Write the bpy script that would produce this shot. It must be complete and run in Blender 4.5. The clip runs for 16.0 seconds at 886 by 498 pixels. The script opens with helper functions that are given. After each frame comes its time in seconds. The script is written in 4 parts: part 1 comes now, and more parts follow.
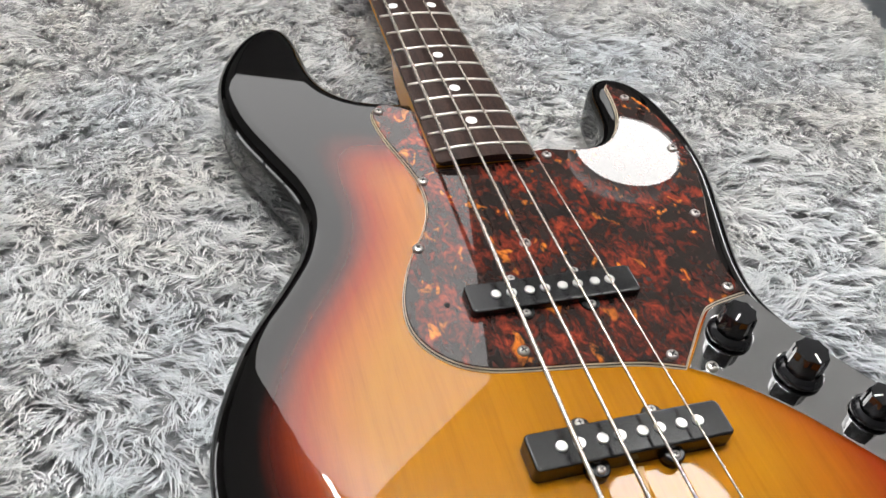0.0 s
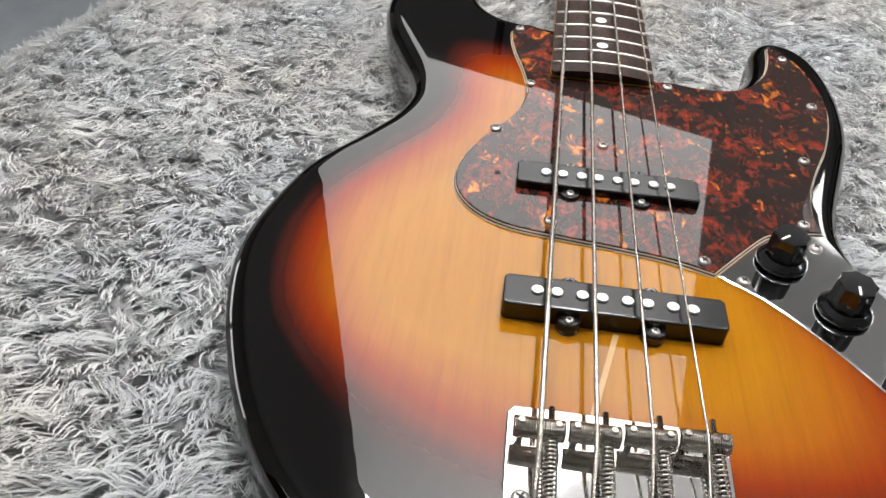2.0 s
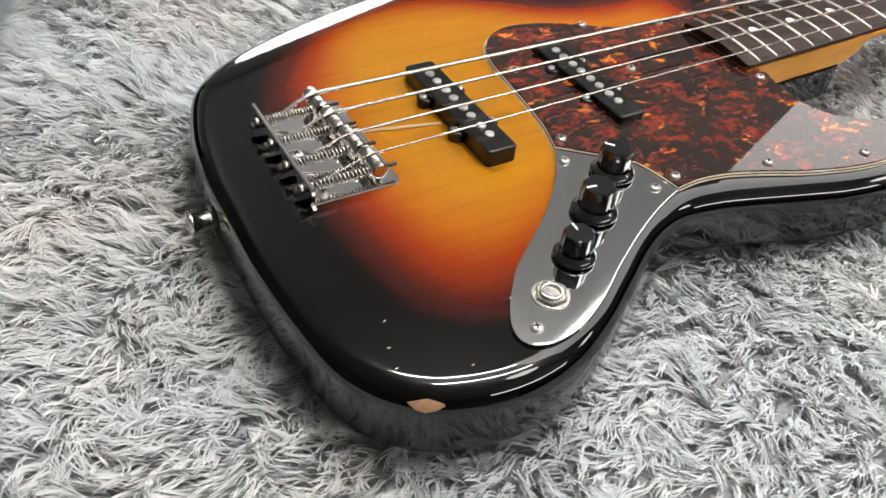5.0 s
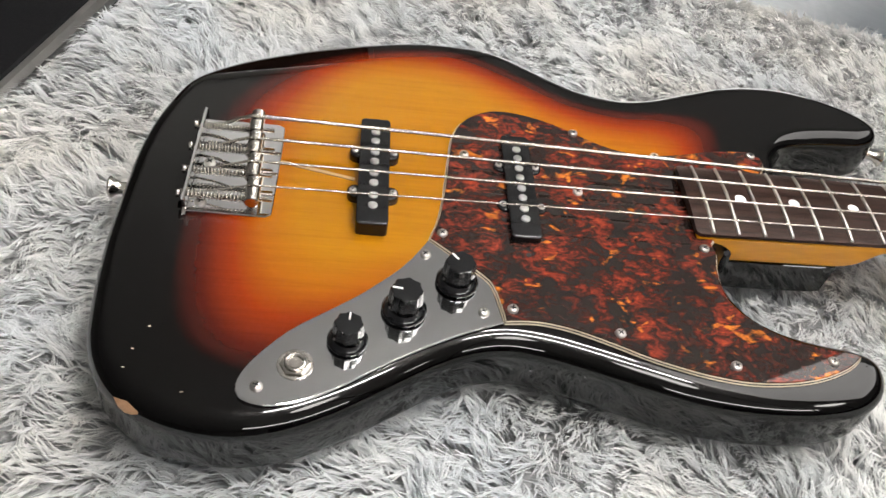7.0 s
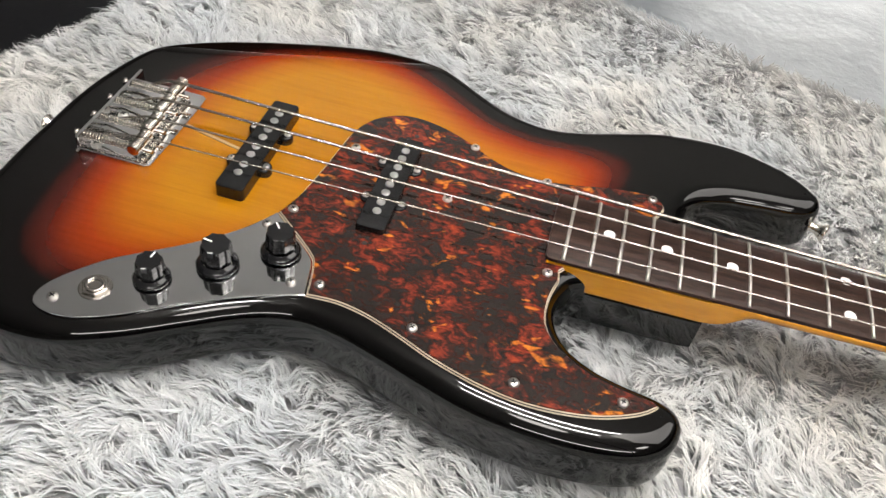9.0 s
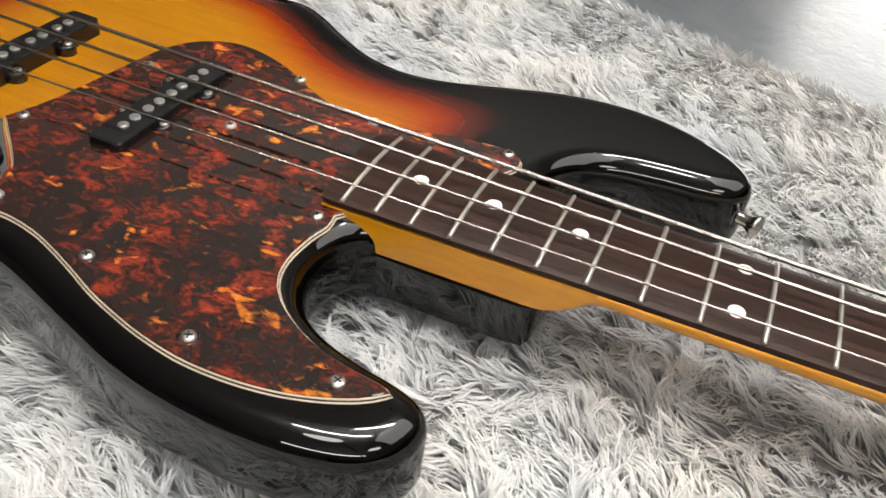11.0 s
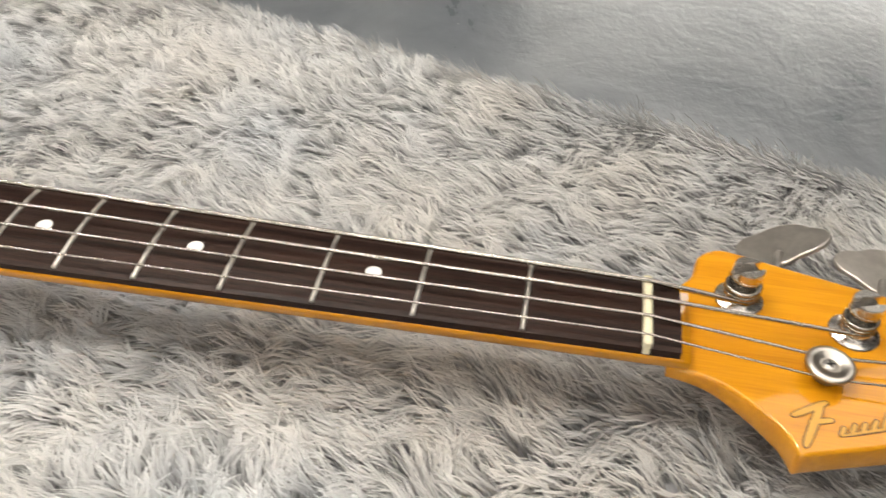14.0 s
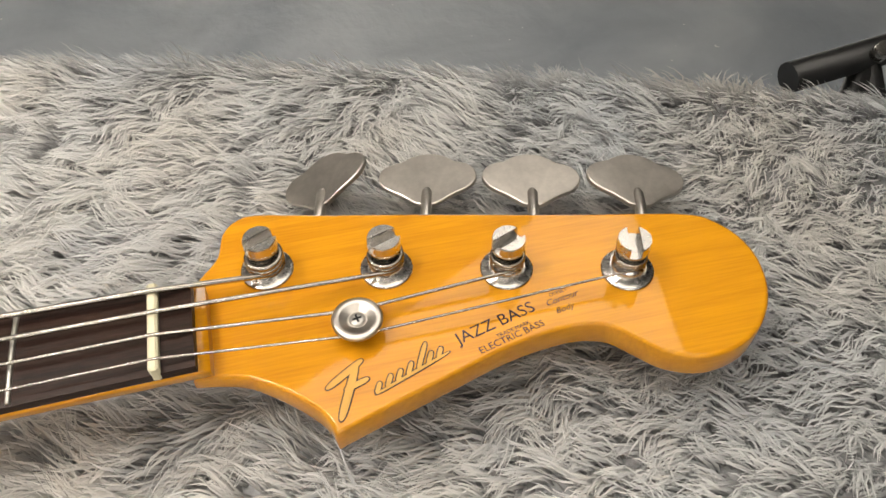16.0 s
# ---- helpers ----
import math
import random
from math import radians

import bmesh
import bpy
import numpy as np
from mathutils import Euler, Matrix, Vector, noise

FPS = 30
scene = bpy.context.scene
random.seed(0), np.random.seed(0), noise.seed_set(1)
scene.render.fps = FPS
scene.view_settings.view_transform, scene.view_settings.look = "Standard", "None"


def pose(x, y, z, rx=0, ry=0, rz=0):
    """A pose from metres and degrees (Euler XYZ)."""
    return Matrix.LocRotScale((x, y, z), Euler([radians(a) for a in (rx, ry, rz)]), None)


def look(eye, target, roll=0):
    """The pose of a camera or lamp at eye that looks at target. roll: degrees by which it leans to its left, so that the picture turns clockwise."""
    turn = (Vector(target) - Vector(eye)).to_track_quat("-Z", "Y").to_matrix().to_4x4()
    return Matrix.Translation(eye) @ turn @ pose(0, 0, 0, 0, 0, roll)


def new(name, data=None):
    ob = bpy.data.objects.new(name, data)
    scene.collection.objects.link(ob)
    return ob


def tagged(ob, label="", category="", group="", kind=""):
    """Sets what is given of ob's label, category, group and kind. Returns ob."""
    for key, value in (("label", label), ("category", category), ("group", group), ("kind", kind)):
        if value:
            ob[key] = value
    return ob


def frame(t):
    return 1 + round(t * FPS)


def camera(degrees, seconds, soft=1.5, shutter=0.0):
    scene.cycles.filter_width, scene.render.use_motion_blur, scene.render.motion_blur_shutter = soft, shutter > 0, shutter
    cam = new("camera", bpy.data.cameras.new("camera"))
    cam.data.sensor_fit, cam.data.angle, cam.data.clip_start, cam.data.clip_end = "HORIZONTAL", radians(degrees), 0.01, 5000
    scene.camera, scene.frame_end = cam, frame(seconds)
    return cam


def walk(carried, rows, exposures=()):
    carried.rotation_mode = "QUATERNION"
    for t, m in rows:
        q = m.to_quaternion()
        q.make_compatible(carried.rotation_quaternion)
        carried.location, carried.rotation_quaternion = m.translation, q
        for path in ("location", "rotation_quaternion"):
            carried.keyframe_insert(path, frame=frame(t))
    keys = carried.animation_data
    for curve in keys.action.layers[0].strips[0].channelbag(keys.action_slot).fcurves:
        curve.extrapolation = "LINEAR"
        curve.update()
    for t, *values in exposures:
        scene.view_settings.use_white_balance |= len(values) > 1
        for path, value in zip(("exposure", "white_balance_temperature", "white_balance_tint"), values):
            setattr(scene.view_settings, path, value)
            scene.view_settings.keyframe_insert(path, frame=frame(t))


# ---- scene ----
from mathutils.geometry import delaunay_2d_cdt

cam = camera(56.50, 16.0, shutter=0.2)
PATH = [
    (0, (-0.0991, 0.1670, 0.3015), (0.5751, -0.1086, -0.3837), 9.01),
    (0.5, (-0.1323, 0.1449, 0.2802), (0.5805, -0.0422, -0.3957), 6.95),
    (1, (-0.1590, 0.1180, 0.2731), (0.5799, 0.0166, -0.3930), 5.65),
    (1.5, (-0.1789, 0.0871, 0.2619), (0.5707, 0.0670, -0.3996), 4.69),
    (2, (-0.1932, 0.0565, 0.2515), (0.5580, 0.1094, -0.4065), 4.53),
    (2.5, (-0.2114, 0.0307, 0.2509), (0.5198, 0.1877, -0.4130), 5.05),
    (3, (-0.2196, -0.0289, 0.2495), (0.4481, 0.2628, -0.4353), 4.50),
    (3.5, (-0.2175, -0.1236, 0.2459), (0.3929, 0.2714, -0.4406), 2.74),
    (4, (-0.2205, -0.2079, 0.2439), (0.3392, 0.2809, -0.4253), 2.18),
    (4.2, (-0.2145, -0.2394, 0.2399), (0.3225, 0.2855, -0.4206), 2.64),
    (6.3, (-0.0219, -0.3751, 0.3259), (0.1750, 0.3077, -0.3777), 9.49),
    (6.5, (-0.0017, -0.3755, 0.3316), (0.1703, 0.3108, -0.3751), 9.94),
    (7, (0.0485, -0.3753, 0.3399), (0.1695, 0.3068, -0.3813), 11.59),
    (7.5, (0.1120, -0.3890, 0.3497), (0.1757, 0.3010, -0.3713), 11.35),
    (8, (0.1469, -0.3948, 0.3536), (0.1523, 0.3055, -0.3603), 10.33),
    (8.5, (0.1848, -0.3942, 0.3560), (0.1382, 0.3085, -0.3539), 9.84),
    (9, (0.2489, -0.3929, 0.3546), (0.1522, 0.3082, -0.3518), 9.61),
    (9.2, (0.2615, -0.3847, 0.3472), (0.1705, 0.3190, -0.3575), 11.36),
    (11.5, (0.4543, -0.2826, 0.2191), (0.1831, 0.4476, -0.4129), 6.20),
    (12, (0.4995, -0.2819, 0.2285), (0.2279, 0.4470, -0.4052), 4.98),
    (12.5, (0.5602, -0.2790, 0.2345), (0.3227, 0.4560, -0.4072), 4.62),
    (13, (0.6461, -0.2767, 0.2407), (0.4278, 0.4747, -0.3820), 3.80),
    (13.5, (0.7369, -0.2607, 0.2588), (0.5551, 0.4833, -0.3842), 2.39),
    (14, (0.8178, -0.2470, 0.2625), (0.7020, 0.4750, -0.4196), 1.63),
    (14.5, (0.8782, -0.2255, 0.2637), (0.8313, 0.4636, -0.4595), 0.63),
    (15, (0.9185, -0.2063, 0.2663), (0.9511, 0.4516, -0.4862), -1.21),
    (15.5, (0.9334, -0.1936, 0.2585), (1.0403, 0.4393, -0.5084), -1.50),
    (16, (0.9330, -0.1906, 0.2637), (1.0708, 0.4257, -0.5117), -0.92),
]
walk(cam, [(t, look(eye, target, roll)) for t, eye, target, roll in PATH], [(0.0, 0.05, 6200, 10), (2.5, 0.05, 6250, 10), (4.0, 0.2, 6300, 10), (6.5, 0.15, 6400, 10), (9.0, 0.1, 6500, 10), (11.5, 0.05, 6600, 10), (12.5, -0.1, 6700, 10), (14.0, -0.25, 6800, 10), (15.5, -0.3, 6950, 10), (16.0, -0.3, 6950, 10)])

# ---- world, lights ----
world = bpy.data.worlds.new("room_dim")
scene.world = world
world.use_nodes = True
world.node_tree.nodes["Background"].inputs[0].default_value = (0.5, 0.55, 0.6, 1)
world.node_tree.nodes["Background"].inputs[1].default_value = 0.05


# ---- materials ----
def material(name):
    m = bpy.data.materials.new(name)
    m.use_nodes = True
    t = m.node_tree
    return m, t, t.nodes["Principled BSDF"]


def node(t, kind, **values):
    n = t.nodes.new(kind)
    for k, v in values.items():
        n.inputs[k.replace("_", " ")].default_value = v
    return n


def ramp(t, fac, stops):
    r = t.nodes.new("ShaderNodeValToRGB")
    e = r.color_ramp.elements
    while len(e) < len(stops):
        e.new(0.5)
    for s, (p, c) in zip(e, stops):
        s.position, s.color = p, (*c, 1)
    t.links.new(fac, r.inputs[0])
    return r.outputs[0]


def noise_tex(t, scale, detail=4.0, stretch=(1, 1, 1), distort=0.0, rough=0.55):
    co = t.nodes.new("ShaderNodeTexCoord")
    mp = t.nodes.new("ShaderNodeMapping")
    mp.inputs["Scale"].default_value = stretch
    n = node(t, "ShaderNodeTexNoise", Scale=scale, Detail=detail, Roughness=rough, Distortion=distort)
    t.links.new(co.outputs["Object"], mp.inputs[0])
    t.links.new(mp.outputs[0], n.inputs["Vector"])
    return n


def bump(t, bsdf, height, strength, distance):
    b = node(t, "ShaderNodeBump", Strength=strength, Distance=distance)
    t.links.new(height, b.inputs["Height"])
    t.links.new(b.outputs[0], bsdf.inputs["Normal"])


def mix(t, fac, a, b, mode="MIX"):
    m = t.nodes.new("ShaderNodeMix")
    m.data_type, m.blend_type = "RGBA", mode
    for key, v in ((0, fac), (6, a), (7, b)):
        if isinstance(v, (int, float)):
            m.inputs[key].default_value = v
        elif isinstance(v, tuple):
            m.inputs[key].default_value = (*v, 1)
        else:
            t.links.new(v, m.inputs[key])
    return m.outputs[2]


def plain(name, colour, rough, metal=0.0, coat=0.0, vary=0.12, scale=60.0, relief=0.0, stretch=(1, 1, 1)):
    """A surface with uneven colour and roughness at two scales."""
    m, t, b = material(name)
    n1 = noise_tex(t, scale, 5, stretch)
    n2 = noise_tex(t, scale * 7, 3, stretch)
    both = mix(t, 0.35, n1.outputs[0], n2.outputs[0])
    dark, light = (tuple(c * k for c in colour) for k in (1 - vary, 1 + vary))
    t.links.new(ramp(t, both, [(0.3, dark), (0.7, light)]), b.inputs["Base Color"])
    t.links.new(ramp(t, both, [(0.3, (rough * 0.8,) * 3), (0.7, (min(1, rough * 1.25),) * 3)]), b.inputs["Roughness"])
    b.inputs["Metallic"].default_value = metal
    b.inputs["Coat Weight"].default_value = coat
    b.inputs["Coat Roughness"].default_value = 0.03
    if relief:
        bump(t, b, both, 0.5, relief)
    return m


def glow(name, colour, strength):
    m, t, b = material(name)
    b.inputs["Base Color"].default_value = (*colour, 1)
    b.inputs["Emission Color"].default_value = (*colour, 1)
    b.inputs["Emission Strength"].default_value = strength
    return m


def sunburst_finish():
    """Three-colour burst under gloss lacquer: the burst attribute runs from the rim inward."""
    m, t, b = material("sunburst_lacquer")
    a = t.nodes.new("ShaderNodeAttribute")
    a.attribute_name = "burst"
    cloud = noise_tex(t, 14, 2)
    add = t.nodes.new("ShaderNodeMath")
    add.operation = "MULTIPLY_ADD"
    add.inputs[1].default_value, add.inputs[2].default_value = 0.05, -0.025
    t.links.new(cloud.outputs[0], add.inputs[0])
    s = t.nodes.new("ShaderNodeMath")
    t.links.new(a.outputs["Fac"], s.inputs[0])
    t.links.new(add.outputs[0], s.inputs[1])
    col = ramp(t, s.outputs[0], [(0.0, (0.0012, 0.0011, 0.0011)), (0.30, (0.002, 0.0014, 0.0013)), (0.42, (0.055, 0.006, 0.003)), (0.58, (0.20, 0.023, 0.002)),
                                 (0.73, (0.270, 0.074, 0.003)), (0.94, (0.312, 0.126, 0.004))])
    grain = noise_tex(t, 9, 6, (1.2, 26, 1), 0.6)
    fine = noise_tex(t, 60, 4, (1, 30, 1))
    g = mix(t, 0.4, grain.outputs[0], fine.outputs[0])
    t.links.new(mix(t, 1.0, col, ramp(t, g, [(0.28, (0.82, 0.76, 0.7)), (0.5, (0.97, 0.96, 0.94)), (0.72, (1.07, 1.06, 1.04))]), "MULTIPLY"), b.inputs["Base Color"])
    b.inputs["Roughness"].default_value = 0.6
    b.inputs["Specular IOR Level"].default_value = 0.0
    b.inputs["Coat Weight"].default_value = 1.0
    b.inputs["Coat IOR"].default_value = 1.5
    haze = noise_tex(t, 30, 4)
    t.links.new(ramp(t, haze.outputs[0], [(0.3, (0.01,) * 3), (0.75, (0.03,) * 3)]), b.inputs["Coat Roughness"])
    return m


def tortoise_shell():
    m, t, b = material("tortoise_shell")
    cloud = noise_tex(t, 44, 9, (1, 1, 0.3), 0.7, 0.70)
    wisp = noise_tex(t, 120, 6, (0.7, 1.25, 0.3), 1.6, 0.66)
    fleck = noise_tex(t, 70, 3, (0.8, 1.2, 0.3), 0.8, 0.5)
    both = mix(t, 0.42, cloud.outputs[0], wisp.outputs[0])
    red = ramp(t, both, [(0.45, (0.010, 0.007, 0.006)), (0.515, (0.030, 0.008, 0.005)), (0.585, (0.15, 0.018, 0.008)), (0.69, (0.36, 0.055, 0.013))])
    spots = ramp(t, fleck.outputs[0], [(0.62, (0, 0, 0)), (0.66, (0.5, 0.5, 0.5)), (0.72, (1, 1, 1))])
    gate = ramp(t, both, [(0.45, (0, 0, 0)), (0.53, (1, 1, 1))])
    lit = mix(t, spots, red, (0.66, 0.20, 0.018))
    t.links.new(mix(t, gate, red, lit), b.inputs["Base Color"])
    b.inputs["Roughness"].default_value = 0.5
    b.inputs["Specular IOR Level"].default_value = 0.05
    b.inputs["Coat Weight"].default_value = 1.0
    b.inputs["Coat Roughness"].default_value = 0.015
    return m


def wood(name, light, dark, scale, coat, rough=0.4, along="x", sharp=(0.35, 0.7)):
    m, t, b = material(name)
    st = (1.0, 22, 8) if along == "x" else (22, 1, 8)
    big = noise_tex(t, scale, 5, st, 0.4)
    pore = noise_tex(t, scale * 9, 4, st, 0.1)
    g = mix(t, 0.45, big.outputs[0], pore.outputs[0])
    t.links.new(ramp(t, g, [(sharp[0], dark), (sharp[1], light)]), b.inputs["Base Color"])
    b.inputs["Roughness"].default_value = rough
    b.inputs["Specular IOR Level"].default_value = 0.1 if coat else 0.16
    b.inputs["Coat Weight"].default_value = coat
    b.inputs["Coat Roughness"].default_value = 0.04
    bump(t, b, pore.outputs[0], 0.25 if not coat else 0.04, 0.0004)
    return m


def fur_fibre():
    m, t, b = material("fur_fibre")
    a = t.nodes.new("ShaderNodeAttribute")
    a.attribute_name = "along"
    # roots darkened: the shade deep between locks is put into the colour
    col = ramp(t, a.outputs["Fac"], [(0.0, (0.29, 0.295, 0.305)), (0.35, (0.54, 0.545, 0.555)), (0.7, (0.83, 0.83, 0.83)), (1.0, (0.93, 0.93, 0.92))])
    g = t.nodes.new("ShaderNodeAttribute")
    g.attribute_name = "lock"
    tone = ramp(t, g.outputs["Fac"], [(0.0, (0.82, 0.825, 0.835)), (0.4, (0.95, 0.95, 0.95)), (1.0, (1.05, 1.045, 1.035))])
    patch = noise_tex(t, 7, 3)
    tint = ramp(t, patch.outputs[0], [(0.35, (0.88, 0.915, 0.95)), (0.65, (1.0, 0.975, 0.935))])
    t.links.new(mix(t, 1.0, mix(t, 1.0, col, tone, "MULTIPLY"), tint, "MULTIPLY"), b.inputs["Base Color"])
    b.inputs["Roughness"].default_value = 0.55
    b.inputs["Specular IOR Level"].default_value = 0.25
    # light passes through the thin fibres
    thin = t.nodes.new("ShaderNodeBsdfTranslucent")
    thin.inputs["Color"].default_value = (0.72, 0.71, 0.69, 1)
    both = t.nodes.new("ShaderNodeMixShader")
    both.inputs[0].default_value = 0.30
    t.links.new(b.outputs[0], both.inputs[1])
    t.links.new(thin.outputs[0], both.inputs[2])
    t.links.new(both.outputs[0], t.nodes["Material Output"].inputs["Surface"])
    return m


def dull_floor():
    m, t, b = material("grey_floor_paint")
    n = noise_tex(t, 3.4, 6, (1, 1, 1), 0.6)
    f = noise_tex(t, 26, 4, (1, 1, 1), 0.3)
    speck = noise_tex(t, 48, 2)
    dots = ramp(t, speck.outputs[0], [(0.735, (0, 0, 0)), (0.76, (1, 1, 1))])
    paint = ramp(t, n.outputs[0], [(0.3, (0.38, 0.42, 0.47)), (0.7, (0.62, 0.655, 0.69))])
    t.links.new(mix(t, dots, paint, (0.85, 0.86, 0.86)), b.inputs["Base Color"])
    t.links.new(ramp(t, n.outputs[0], [(0.3, (0.26,) * 3), (0.7, (0.42,) * 3)]), b.inputs["Roughness"])
    h = mix(t, 0.25, n.outputs[0], f.outputs[0])
    bump(t, b, h, 0.75, 0.012)
    return m


SUNBURST, TORTOISE, FUR = sunburst_finish(), tortoise_shell(), fur_fibre()
GREY_FLOOR = dull_floor()
CHROME = plain("chrome_plate", (0.80, 0.80, 0.80), 0.05, 1.0, vary=0.03, scale=20)
NICKEL = plain("aged_nickel", (0.54, 0.51, 0.465), 0.2, 1.0, vary=0.22, scale=160)
SATIN = plain("worn_satin_nickel", (0.60, 0.555, 0.50), 0.36, 1.0, vary=0.2, scale=50)
BRUSHED = plain("dulled_nickel", (0.60, 0.575, 0.54), 0.25, 1.0, vary=0.15, scale=120)
DULL = plain("dull_screw_steel", (0.46, 0.44, 0.41), 0.38, 1.0, vary=0.25, scale=200)
FRET = plain("fret_wire", (0.66, 0.64, 0.58), 0.40, 1.0, vary=0.15, scale=200)
BLACK_PLASTIC = plain("black_pickup_plastic", (0.006, 0.006, 0.0065), 0.22, vary=0.3, scale=90)
BAKELITE = plain("black_bakelite", (0.006, 0.006, 0.007), 0.14, coat=0.6, vary=0.3, scale=90)
DARK_HOLE = plain("dark_recess", (0.004, 0.004, 0.004), 0.8)
WHITE_PLY = plain("aged_white_ply", (0.56, 0.47, 0.35), 0.4, vary=0.06)
BLACK_PLY = plain("black_ply", (0.01, 0.009, 0.009), 0.4)
WHITE_LINE = plain("white_line", (0.8, 0.8, 0.76), 0.5, vary=0.04)
DOT = plain("white_dot", (0.80, 0.80, 0.77), 0.3, vary=0.04)
BONE = plain("aged_bone", (0.74, 0.68, 0.48), 0.4, vary=0.07, scale=120)
ROSEWOOD = wood("rosewood", (0.046, 0.022, 0.015), (0.009, 0.0042, 0.003), 16, 0.0, 0.42, sharp=(0.38, 0.68))
MAPLE = wood("amber_lacquered_maple", (0.67, 0.290, 0.008), (0.50, 0.185, 0.004), 5, 0.85, sharp=(0.3, 0.62))
POLE = plain("bright_pole_steel", (0.62, 0.61, 0.59), 0.34, 1.0, vary=0.1, scale=300)
BARE_WOOD = wood("bare_alder", (0.55, 0.33, 0.19), (0.40, 0.22, 0.12), 12, 0.0)
DECAL = plain("dark_brown_print", (0.03, 0.014, 0.008), 0.45)
GOLD = plain("pale_gold_print", (0.62, 0.33, 0.06), 0.4, vary=0.08)
COPPER = plain("dull_strip", (0.40, 0.25, 0.11), 0.45, 0.3, vary=0.2)
BACKING = plain("grey_rug_backing", (0.34, 0.34, 0.345), 0.9, vary=0.25, scale=120, relief=0.002)
WALL_PAINT = plain("wall_paint", (0.3, 0.29, 0.275), 0.8, vary=0.06, scale=3)
CEILING_PAINT = plain("ceiling_paint", (0.43, 0.42, 0.405), 0.85, vary=0.05, scale=3)
BLACK_TOLEX = plain("black_vinyl", (0.008, 0.008, 0.009), 0.5, vary=0.3, scale=300, relief=0.0006)
BLACK_TOLEX.node_tree.nodes["Principled BSDF"].inputs["Specular IOR Level"].default_value = 0.12
BLACK_METAL = plain("black_painted_steel", (0.012, 0.012, 0.012), 0.4, vary=0.25, scale=80)
TRIM_METAL = plain("dull_aluminium", (0.42, 0.41, 0.39), 0.35, 1.0)
BROWN_WOOD = wood("dark_brown_wood", (0.06, 0.025, 0.014), (0.03, 0.012, 0.008), 5, 0.3)
SOFT_GLOW = glow("reflection_panel_cloth", (1.0, 0.965, 0.92), 2.8)
ADDED_PANE_GLOW = glow("added_glow_pane", (1.0, 0.975, 0.93), 4.6)
LAMP_GLOW = glow("lamp_diffuser", (1.0, 0.96, 0.90), 13.0)
PANEL_GLOW = glow("ceiling_panel_diffuser", (1.0, 0.97, 0.93), 78.0)
STRIP_GLOW = glow("strip_diffuser", (1.0, 0.97, 0.92), 16.0)
FILL_GLOW = glow("fill_diffuser", (1.0, 0.98, 0.94), 14.0)
DARK_CLOTH = plain("dark_curtain_cloth", (0.03, 0.03, 0.034), 0.9, vary=0.3, scale=30, relief=0.002)
LAMP_SHELL = plain("white_lamp_shell", (0.6, 0.6, 0.6), 0.5)


# ---- building helpers ----
class Shape:
    """Gathers vertices and faces of one mesh."""

    def __init__(self):
        self.v, self.f, self.smooth = [], [], []

    def add(self, verts, faces, smooth=False, m=None):
        k = len(self.v)
        self.v += [tuple(m @ Vector(p)) if m else tuple(p) for p in verts]
        self.f += [tuple(i + k for i in f) for f in faces]
        self.smooth += [smooth] * len(faces)
        return self

    def rings(self, loops, smooth=True, caps=(True, True), m=None):
        """A skin over closed loops with the same number of points."""
        n = len(loops[0])
        verts = [p for ring in loops for p in ring]
        faces = [(a * n + i, a * n + (i + 1) % n, (a + 1) * n + (i + 1) % n, (a + 1) * n + i) for a in range(len(loops) - 1) for i in range(n)]
        self.add(verts, faces, smooth, m)
        k = len(self.v) - len(verts)
        for on, ring, flip in ((caps[0], 0, True), (caps[1], len(loops) - 1, False)):
            if on:
                ids = [k + ring * n + i for i in range(n)]
                self.f.append(tuple(ids[::-1] if flip else ids))
                self.smooth.append(False)
        return self

    def lathe(self, profile, n=24, m=None, smooth=True, turn=0.0, caps=(True, True)):
        """Rings of (radius, z)."""
        return self.rings([[(r * math.cos(turn + 2 * math.pi * i / n), r * math.sin(turn + 2 * math.pi * i / n), z) for i in range(n)] for r, z in profile], smooth, caps, m)

    def box(self, lo, hi, bevel=0.0, m=None):
        x0, y0, z0 = lo
        x1, y1, z1 = hi
        b = bevel
        ring = lambda i, z: [(x0 + i, y0 + b, z), (x0 + b, y0 + i, z), (x1 - b, y0 + i, z), (x1 - i, y0 + b, z), (x1 - i, y1 - b, z), (x1 - b, y1 - i, z), (x0 + b, y1 - i, z), (x0 + i, y1 - b, z)]
        if not b:
            ring = lambda i, z: [(x0, y0, z), (x1, y0, z), (x1, y1, z), (x0, y1, z)]
            return self.rings([ring(0, z0), ring(0, z1)], False, m=m)
        return self.rings([ring(b, z0), ring(0, z0 + b), ring(0, z1 - b), ring(b, z1)], False, m=m)

    def tube(self, path, radius, n=8, smooth=True):
        """A round bar along points; radius may be a list."""
        pts = [Vector(p) for p in path]
        rs = radius if isinstance(radius, (list, tuple)) else [radius] * len(pts)
        loops, side = [], None
        for i, p in enumerate(pts):
            d = (pts[min(i + 1, len(pts) - 1)] - pts[max(i - 1, 0)]).normalized()
            if side is None:
                side = d.orthogonal().normalized()
            side = (side - d * side.dot(d)).normalized()
            up = d.cross(side)
            loops.append([tuple(p + rs[i] * (math.cos(2 * math.pi * k / n) * side + math.sin(2 * math.pi * k / n) * up)) for k in range(n)])
        return self.rings(loops, smooth)

    def mesh(self, name, mat):
        me = bpy.data.meshes.new(name)
        me.from_pydata(self.v, [], self.f)
        me.polygons.foreach_set("use_smooth", self.smooth)
        me.materials.append(mat)
        me.update()
        return me


